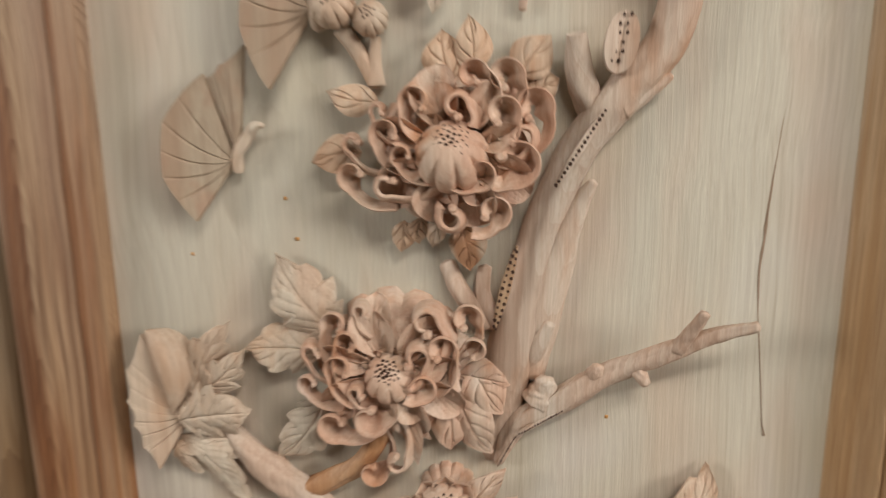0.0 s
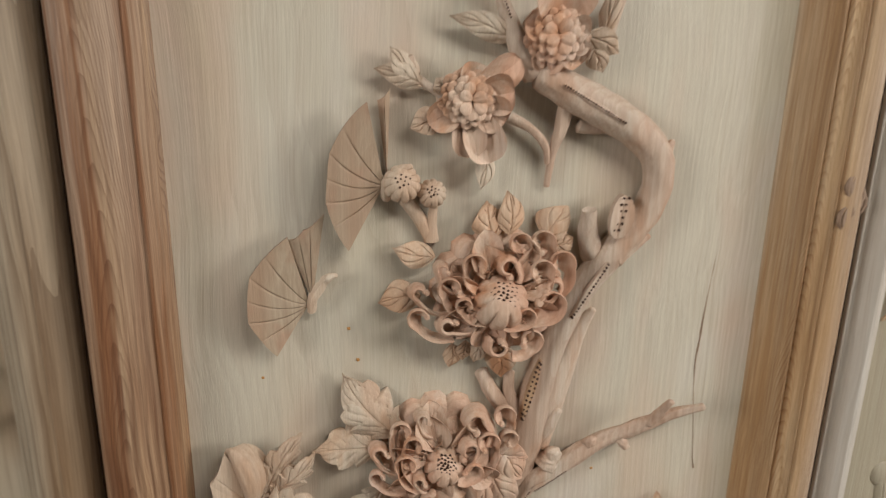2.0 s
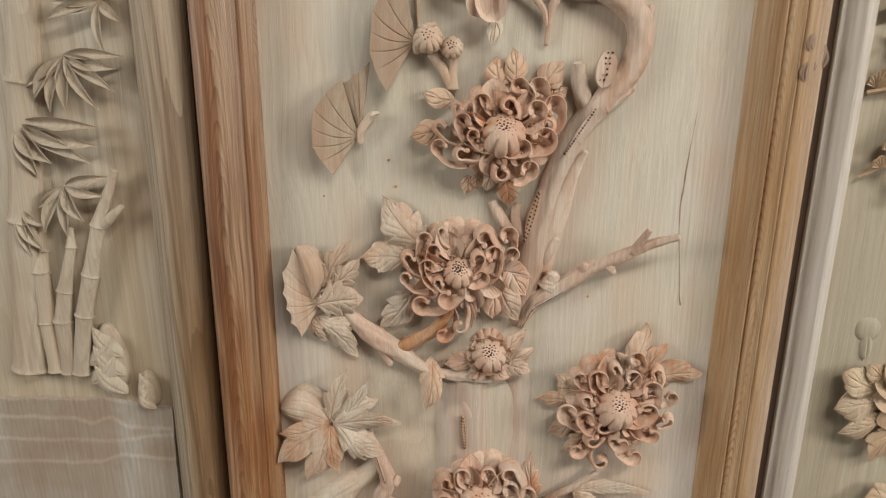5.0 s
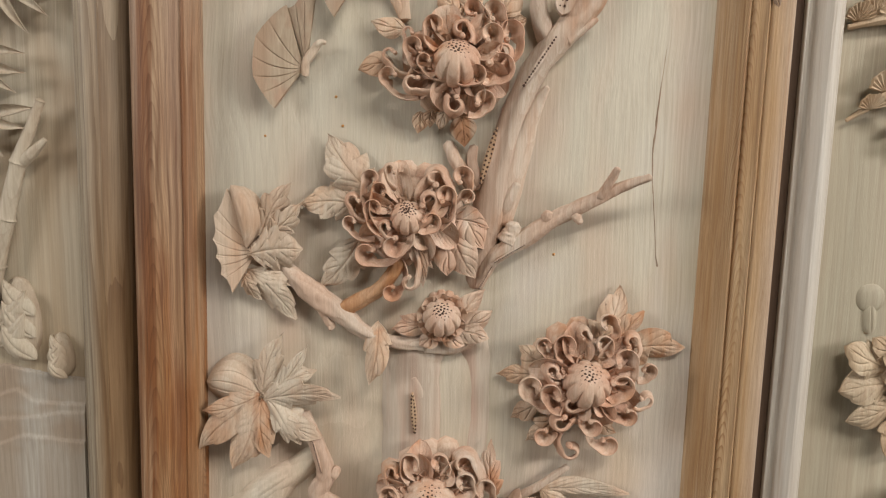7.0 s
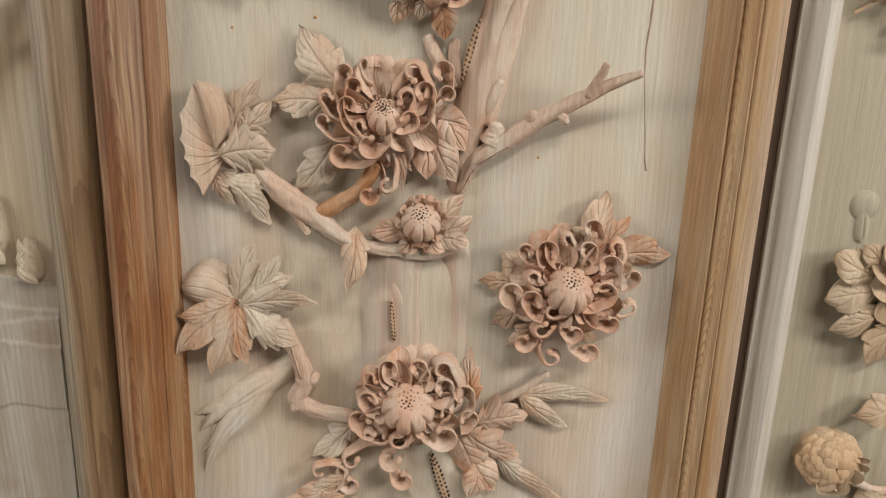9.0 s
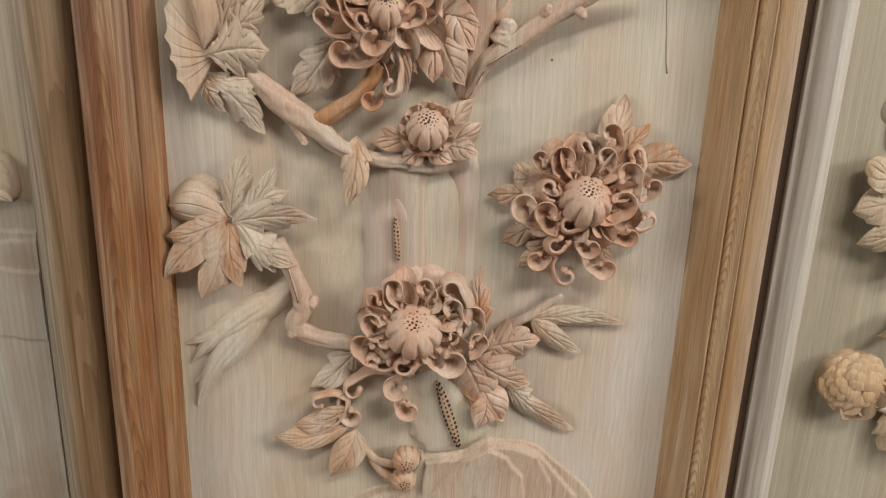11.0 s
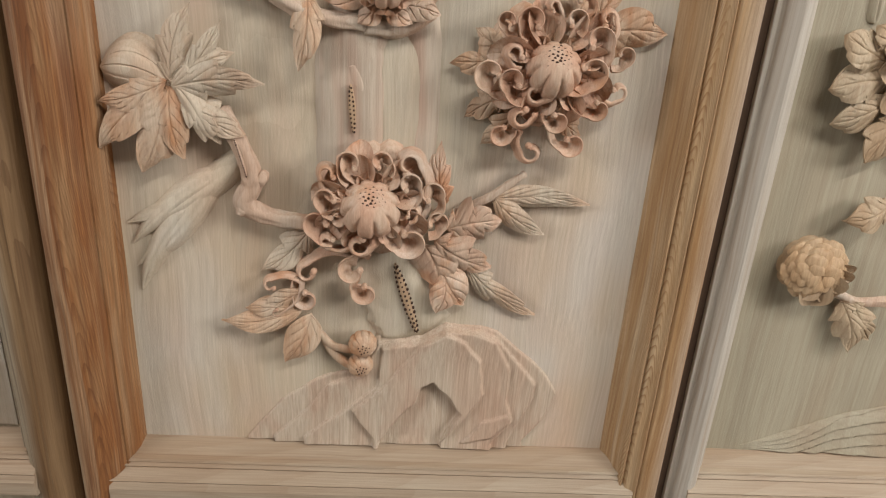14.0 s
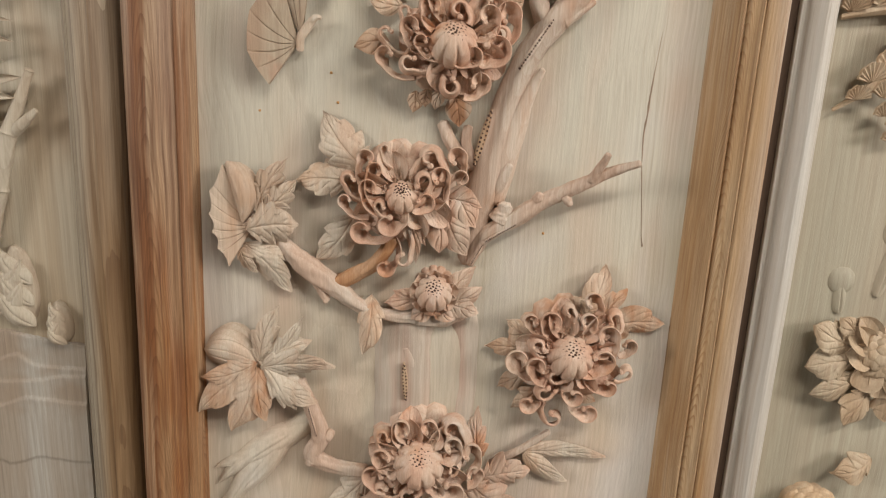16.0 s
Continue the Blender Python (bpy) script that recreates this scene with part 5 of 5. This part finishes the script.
# ---- flaws of the panel ----
crack = thing("panel_crack", 0.1540, 1.2210, "fine dark crack in the pale panel", "crack")
part("split", tube([(0.1590, 1.3310, -0.0001, 0.0003), (0.1560, 1.2840, -0.0001, 0.0005), (0.1530, 1.2500, -0.0001, 0.0010), (0.1530, 1.2370, -0.0001, 0.0007), (0.1520, 1.2230, -0.0001, 0.0010), (0.1530, 1.1980, -0.0001, 0.0006), (0.1570, 1.1610, -0.0001, 0.0004), (0.1600, 1.1330, -0.0001, 0.0003), (0.1620, 1.1240, -0.0002, 0.0009)], 6, 8, 0.8, 0.5), SPLIT, crack)
for spot in ((-0.1140, 1.2580), (0.0740, 1.1310), (-0.1080, 1.2340), (-0.1740, 1.2240)):
    solo("grain_fleck", dome(*spot, -0.0009, 0.0014, 0.0016, 4, 0.2, (0, 0), 4, 12, 90), SPOT, "small amber fleck in the panel", "fleck", "flecks in the panel")

# ---- bamboo of the left door ----


def bamboo_spray(label, hub, tips, width=0.011, h=0.008):
    ob = thing("carved_bamboo_leaves", hub[0], hub[1], label, "carved leaves", "carved bamboo leaves")
    part("node", dome(hub[0], hub[1], -0.002, 0.004, h + 0.004, 5, 0.1, (0, 0), 6, 20, 92), BAMBOO, ob)
    for k, (a, b) in enumerate(tips):
        part("leaf", blade(hub, (a, b), width * (0.85 + 0.3 * ((k * 3) % 5) / 4), h + 0.001 * (k % 3), h + 0.005 + 0.002 * (k % 2), 0.003, bend=0.06 * (-1) ** k, full=0.45, veins=0, cup=-0.5, thick=0.0025, groove=0.0), BAMBOO, ob)


SPRAY = "bunch of slender bamboo leaves in pale carved wood"
bamboo_spray(SPRAY + ", drooping", (-0.4200, 1.4810), [(-0.4100, 1.4150), (-0.3990, 1.4140), (-0.3830, 1.4180), (-0.3650, 1.4200), (-0.3580, 1.4520), (-0.3550, 1.4410), (-0.4180, 1.4250)], 0.014)
bamboo_spray(SPRAY, (-0.3860, 1.4790), [(-0.3420, 1.4930), (-0.3380, 1.4760), (-0.3360, 1.4650), (-0.3610, 1.5120)], 0.009)
bamboo_spray(SPRAY + ", star shaped", (-0.3560, 1.3900), [(-0.3950, 1.3890), (-0.4000, 1.3750), (-0.3850, 1.3810), (-0.3360, 1.4190), (-0.3380, 1.3730), (-0.3550, 1.3490)], 0.009)
bamboo_spray(SPRAY + ", fanned", (-0.3930, 1.3460), [(-0.4290, 1.3190), (-0.4210, 1.3090), (-0.3400, 1.3450), (-0.3460, 1.3350), (-0.3510, 1.3160), (-0.3660, 1.3010), (-0.3960, 1.2990), (-0.4090, 1.2980)], 0.010)
bamboo_spray(SPRAY + ", swept sideways", (-0.4440, 1.2870), [(-0.3700, 1.2850), (-0.3700, 1.2690), (-0.3800, 1.2530), (-0.4150, 1.2530), (-0.4300, 1.2410)], 0.014)
bamboo_spray(SPRAY + ", hanging over the stalks", (-0.4090, 1.2320), [(-0.4340, 1.2120), (-0.4300, 1.1890), (-0.4110, 1.1850), (-0.3930, 1.2000), (-0.3650, 1.2410), (-0.3710, 1.2240)], 0.010)
bamboo_spray(SPRAY + ", reddish", (-0.4550, 1.2090), [(-0.4290, 1.1940), (-0.4330, 1.1720), (-0.4470, 1.1650)], 0.010)


def bamboo_stalk(label, points, forks=()):
    ob = thing("carved_bamboo_stalk", points[0][0], points[0][1], label, "carved bamboo", "carved bamboo stalks")
    for a, b in zip(points, points[1:]):
        mid = tuple((x + y) / 2 for x, y in zip(a, b))
        part("joint", tube([(*a[:3], a[3] * 1.12), (*[a[i] + (b[i] - a[i]) * 0.08 for i in range(3)], a[3] * 0.96), (*mid[:3], mid[3] * 0.94), (*[a[i] + (b[i] - a[i]) * 0.93 for i in range(3)], b[3] * 0.98), (*b[:3], b[3] * 1.12)], 14, 4, 0.8, 0.03, a[0]), BAMBOO, ob)
    for f in forks:
        part("shoot", tube(f, 10, 6, 0.8, 0.04), BAMBOO, ob)


bamboo_stalk("cut bamboo stalk with a side shoot in pale carved wood", [
    (-0.4200, 1.0450, 0.008, 0.0085), (-0.4080, 1.1060, 0.009, 0.0085), (-0.3960, 1.1470, 0.010, 0.0080), (-0.3820, 1.1950, 0.011, 0.0068), (-0.3590, 1.2470, 0.013, 0.0038)],
    [[(-0.3800, 1.1940, 0.011, 0.005), (-0.3690, 1.2030, 0.013, 0.005), (-0.3550, 1.2150, 0.015, 0.0022)]])
bamboo_stalk("jointed bamboo stalk in pale carved wood", [(-0.4310, 1.0450, 0.007, 0.0085), (-0.4300, 1.0990, 0.008, 0.0090), (-0.4240, 1.1300, 0.008, 0.0075), (-0.4110, 1.1740, 0.009, 0.0050), (-0.4090, 1.1920, 0.009, 0.0025)])
bamboo_stalk("jointed bamboo stalk in pale carved wood", [(-0.4440, 1.0460, 0.006, 0.0090), (-0.4460, 1.0970, 0.006, 0.0090), (-0.4460, 1.1480, 0.006, 0.0085), (-0.4420, 1.1690, 0.005, 0.0060)])
bamboo_stalk("thick upright bamboo stalk in carved wood", [(-0.4730, 1.0460, 0.002, 0.017), (-0.4530, 1.1970, 0.002, 0.017), (-0.4350, 1.3230, 0.002, 0.016), (-0.4210, 1.4300, 0.002, 0.015), (-0.4070, 1.5280, 0.002, 0.014)])


def shoot(label, u, v, width, height):
    """A pointed bamboo shoot of overlapping sheaths."""
    ob = thing("carved_bamboo_shoot", u, v, label, "carved bamboo shoot", "carved bamboo shoots")
    part("core", blade((u, v - height * 0.1), (u, v + height), width, 0.010, 0.006, 0.006, full=0.35, blunt=0.6, veins=0, cup=0.5, thick=0.010), BAMBOO, ob)
    for k in range(5):
        s, y = (-1) ** k, v + height * (0.02 + 0.15 * k)
        part("sheath", blade((u + s * width * 0.34, y - height * 0.12), (u - s * width * 0.20, y + height * 0.36), width * 0.42, 0.009, 0.013 - 0.001 * k, 0.004, bend=0.2 * s, full=0.4, veins=0, cup=0.2), BAMBOO, ob)


shoot("pointed bamboo shoot in overlapping sheaths above the rock", -0.3930, 1.0300, 0.050, 0.066)
shoot("small pointed bamboo shoot beside a larger one", -0.3570, 1.0110, 0.024, 0.036)
ROCK_TAN = wood("rock_tan", (0.43, 0.385, 0.32), (0.37, 0.30, 0.225), (0.22, 0.155, 0.10), fine=0.3, rings=0.2, ring_scale=90, streak=0.12, patch=10, shift=7.7, stains=((14, 1.2, 0.50, 0.64, 0.7, (0.33, 0.24, 0.165)),))
SHELF = [(-0.5600, 0.6900), (-0.5600, 1.0130), (-0.4380, 1.0130), (-0.4090, 1.0160), (-0.3820, 1.0110), (-0.3560, 1.0060), (-0.3300, 1.0060), (-0.3300, 0.6900)]
SHELF_STEP = [(-0.5600, 0.6900), (-0.5600, 0.9920), (-0.4390, 0.9920), (-0.4180, 0.9860), (-0.3990, 0.9940), (-0.3830, 0.9830), (-0.3560, 0.9820), (-0.3300, 0.9820), (-0.3300, 0.6900)]
SHELF_BED = [(-0.5600, 0.6900), (-0.5600, 0.9670), (-0.4400, 0.9670), (-0.4110, 0.9670), (-0.3840, 0.9690), (-0.3570, 0.9750), (-0.3300, 0.9750), (-0.3300, 0.6900)]
SHELF_BASE = [(-0.5600, 0.6900), (-0.5600, 0.9420), (-0.4420, 0.9420), (-0.4170, 0.9430), (-0.3900, 0.9520), (-0.3570, 0.9490), (-0.3300, 0.9490), (-0.3300, 0.6900)]
SHELF_FOOT = [(-0.5600, 0.6900), (-0.5600, 0.8930), (-0.4440, 0.8930), (-0.4140, 0.8820), (-0.3860, 0.8900), (-0.3590, 0.8880), (-0.3300, 0.8880), (-0.3300, 0.6900)]
ledges("layered rock ledge in low carved relief under the bamboo shoots", -0.56, -0.3346, FOOT + 0.006, 1.0200, [(SHELF, 0.0042), (SHELF_STEP, 0.0016), (SHELF_BED, 0.0013), (SHELF_BASE, 0.0015), (SHELF_FOOT, -0.0014)], 6.1, ROCK_TAN, 0.0016)

# ---- pine, peonies and low clouds of the right door ----


def pine_bough(label, twig, fans):
    """fans: u, v, radius of each clump of needles cut as a ribbed disc."""
    ob = thing("carved_pine_bough", twig[0][0], twig[0][1], label, "carved pine", "carved pine boughs")
    part("twig", tube(twig, 10, 6, 0.8, 0.15), GOLD, ob)
    for k, (u, v, r) in enumerate(fans):
        r *= 1.12
        part("needle_clump", wing((u, v - r * 0.55), (u - r, v - r * 0.30 + 0.2 * r * math.sin(k * 2.0)), (u + r, v - r * 0.30), r * 0.25, 0.008 + 0.001 * (k % 2), 0.0135, 5, 10, 0.0010, 0.0006), GOLD, ob)



pine_bough("curved pine bough with ribbed needle clumps in golden carved wood", [(0.3690, 1.4190, 0.006, 0.006), (0.3470, 1.4000, 0.008, 0.005), (0.3210, 1.3870, 0.008, 0.004), (0.3090, 1.3810, 0.006, 0.002)], [
    (0.3110, 1.3920, 0.012), (0.3230, 1.3980, 0.012), (0.3350, 1.4030, 0.013), (0.3500, 1.4070, 0.014), (0.3650, 1.4130, 0.014), (0.3490, 1.3860, 0.013), (0.3650, 1.3880, 0.014), (0.3800, 1.3960, 0.015)])
pine_bough("long pine bough with ribbed needle clumps in golden carved wood", [(0.3900, 1.3500, 0.006, 0.006), (0.3580, 1.3360, 0.008, 0.005), (0.3200, 1.3280, 0.008, 0.004), (0.2970, 1.3220, 0.006, 0.002)], [
    (0.3030, 1.3320, 0.010), (0.3150, 1.3360, 0.012), (0.3320, 1.3390, 0.014), (0.3500, 1.3400, 0.014), (0.3680, 1.3420, 0.015), (0.3640, 1.3270, 0.013), (0.3830, 1.3310, 0.015)])
pine_bough("drooping pine bough with ribbed needle clumps in golden carved wood", [(0.3810, 1.3050, 0.006, 0.006), (0.3550, 1.2880, 0.008, 0.005), (0.3300, 1.2680, 0.008, 0.004), (0.3030, 1.2490, 0.006, 0.0015)], [
    (0.3670, 1.3110, 0.013), (0.3500, 1.3060, 0.013), (0.3420, 1.2910, 0.013), (0.3290, 1.2790, 0.012), (0.3420, 1.2670, 0.011), (0.3190, 1.2630, 0.009), (0.3440, 1.2510, 0.009), (0.3560, 1.2410, 0.010), (0.3540, 1.2310, 0.009)])


def twiglet(label, points, leaves):
    ob = thing("carved_sprig", points[0][0], points[0][1], label, "carved sprig", "carved sprigs")
    part("stem", tube(points, 8, 6, 0.8, 0.1), GOLD, ob)
    leaves_of(ob, leaves, GOLD, 0, h0=0.006, h1=0.010, arch=0.003, veins=0)


twiglet("short budding twig in carved wood", [(0.3590, 1.4840, 0.005, 0.003), (0.3340, 1.4840, 0.006, 0.0024), (0.3180, 1.4830, 0.006, 0.002)], [(0.3220, 1.4830, 0.3100, 1.4890, 0.008), (0.3260, 1.4830, 0.3230, 1.4940, 0.008), (0.3290, 1.4820, 0.3210, 1.4760, 0.010), (0.3440, 1.4840, 0.3350, 1.4780, 0.012)])
twiglet("short budding twig in carved wood over a pine bough", [(0.3310, 1.4070, 0.004, 0.0035), (0.3230, 1.4180, 0.005, 0.0025), (0.3160, 1.4270, 0.006, 0.002)], [(0.3240, 1.4150, 0.3120, 1.4190, 0.008), (0.3220, 1.4180, 0.3160, 1.4310, 0.009), (0.3270, 1.4130, 0.3280, 1.4240, 0.007)])
twiglet("thin twig in carved wood between pine boughs", [(0.3210, 1.3460, 0.003, 0.0028), (0.3170, 1.3600, 0.004, 0.002), (0.3090, 1.3700, 0.005, 0.0016)], [(0.3160, 1.3590, 0.3080, 1.3580, 0.006), (0.3170, 1.3620, 0.3200, 1.3710, 0.006)])
twiglet("thin twig with three leaves in carved wood", [(0.3710, 1.4280, 0.004, 0.003), (0.3570, 1.4320, 0.005, 0.002), (0.3430, 1.4340, 0.006, 0.0015)], [(0.3540, 1.4320, 0.3430, 1.4400, 0.008), (0.3530, 1.4320, 0.3420, 1.4310, 0.007), (0.3600, 1.4310, 0.3560, 1.4390, 0.007)])


def ruyi(label, u, v, radius, stem):
    ob = thing("carved_lingzhi", u, v, label, "carved fungus", "carved fungi")
    part("cap", dome(u, v, -0.001, radius, 0.0045, 2, 0.05, (0, 0), 8, 32, 92), PANEL_FAR, ob)
    part("stem", blade(stem, (u, v - radius * 0.4), radius * 0.9, 0.003, 0.003, 0.001, full=0.5, blunt=0.2, veins=0, cup=0.3, thick=0.005), PANEL_FAR, ob)


ruyi("flat round fungus in low pale relief", 0.3410, 1.1030, 0.0130, (0.3430, 1.0730))
ruyi("flat oval fungus in low pale relief above the peony", 0.3840, 1.1490, 0.0160, (0.3740, 1.0900))

cluster = peony("full peony with deep-cut leaves in carved wood, beside the pine", 0.3810, 1.0400, 0.0260, [(0.3460, 1.0620, 0.024, 0.016), (0.3550, 1.0740, 0.022, 0.015), (0.3480, 1.0400, 0.024, 0.016), (0.3590, 1.0100, 0.026, 0.016), (0.3840, 1.0000, 0.026, 0.016), (0.4060, 0.9980, 0.024, 0.014)], 40, 0.013, (0, 0), GOLD, GOLD, 0.60, 0.0002)
leaves_of(cluster, [(0.3610, 1.0450, 0.3180, 1.0640, 0.032), (0.3660, 1.0340, 0.3160, 1.0250, 0.035), (0.3670, 1.0230, 0.3240, 0.9990, 0.030), (0.3800, 1.0120, 0.3600, 0.9700, 0.035), (0.3940, 1.0100, 0.3960, 0.9760, 0.030), (0.3580, 1.0500, 0.3400, 1.0720, 0.023)], GOLD, 3, h0=0.012, h1=0.014, arch=0.005, depth=0.24, full=0.55, blunt=0.8)
sideleaf = thing("carved_leaf", 0.3790, 0.9290, "single raised leaf in carved wood", "carved leaf")
leaves_of(sideleaf, [(0.3930, 0.9380, 0.3560, 0.9220, 0.030)], GOLD, 2, h0=0.010, h1=0.014, arch=0.008, depth=0.28)
round_peony = peony("round peony of packed petals in orange carved wood", 0.3440, 0.8790, 0.0280, [(0.3310, 0.8550, 0.026, 0.012), (0.3480, 0.8460, 0.026, 0.014), (0.3660, 0.8550, 0.026, 0.014), (0.3770, 0.8660, 0.022, 0.012), (0.3790, 0.8760, 0.020, 0.012)], 44, 0.012, (0, 0), GOLD, AMBER_PALE, 0.58, 0.0)
leaves_of(round_peony, [(0.3780, 0.8490, 0.3970, 0.8010, 0.030), (0.3880, 0.8500, 0.4120, 0.8140, 0.028)], GOLD, 3, h0=0.010, h1=0.012, arch=0.005, depth=0.42)
part("stem", tube([(0.3730, 0.8560, 0.008, 0.004), (0.3920, 0.8490, 0.008, 0.004), (0.4190, 0.8500, 0.008, 0.005)], 10, 6), BRANCH, round_peony)
rock("flat layered rock in low relief at the panel foot", 0.330, 0.560, FOOT + 0.006, FOOT + 0.086, hill([(0, 0.04), (0.4, 0.55), (0.7, 0.75), (1, 1)]), 6, 9.4, 0.007, 80, 40, 0.5, PANEL_FAR)

# ---- knots and flecks ----
KNOT = wood("knot_wood", (0.40, 0.28, 0.19), (0.30, 0.19, 0.12), (0.13, 0.07, 0.04), fine=0.5, rings=0.3, ring_scale=150, streak=0.4, patch=60)
knot = thing("wood_knot", 0.2340, 1.3520, "dark split knot in the golden stile", "knot")
for k in range(7):
    du, dv, size = 0.0042 * math.sin(k * 2.4), 0.012 * math.cos(k * 1.7), 0.020 + 0.006 * math.sin(k * 3.1)
    part("ridge", blade((0.2355 + du, 1.3500 + dv - size / 2), (0.2355 + du + 0.003 * math.sin(k * 1.3), 1.3500 + dv + size / 2), 0.0050 + 0.0015 * (k % 3), 0.0322, 0.0322, 0.0012, bend=0.35 * (-1) ** k, full=0.5, blunt=0.7, veins=0, cup=0.1, thick=0.002), KNOT, knot)
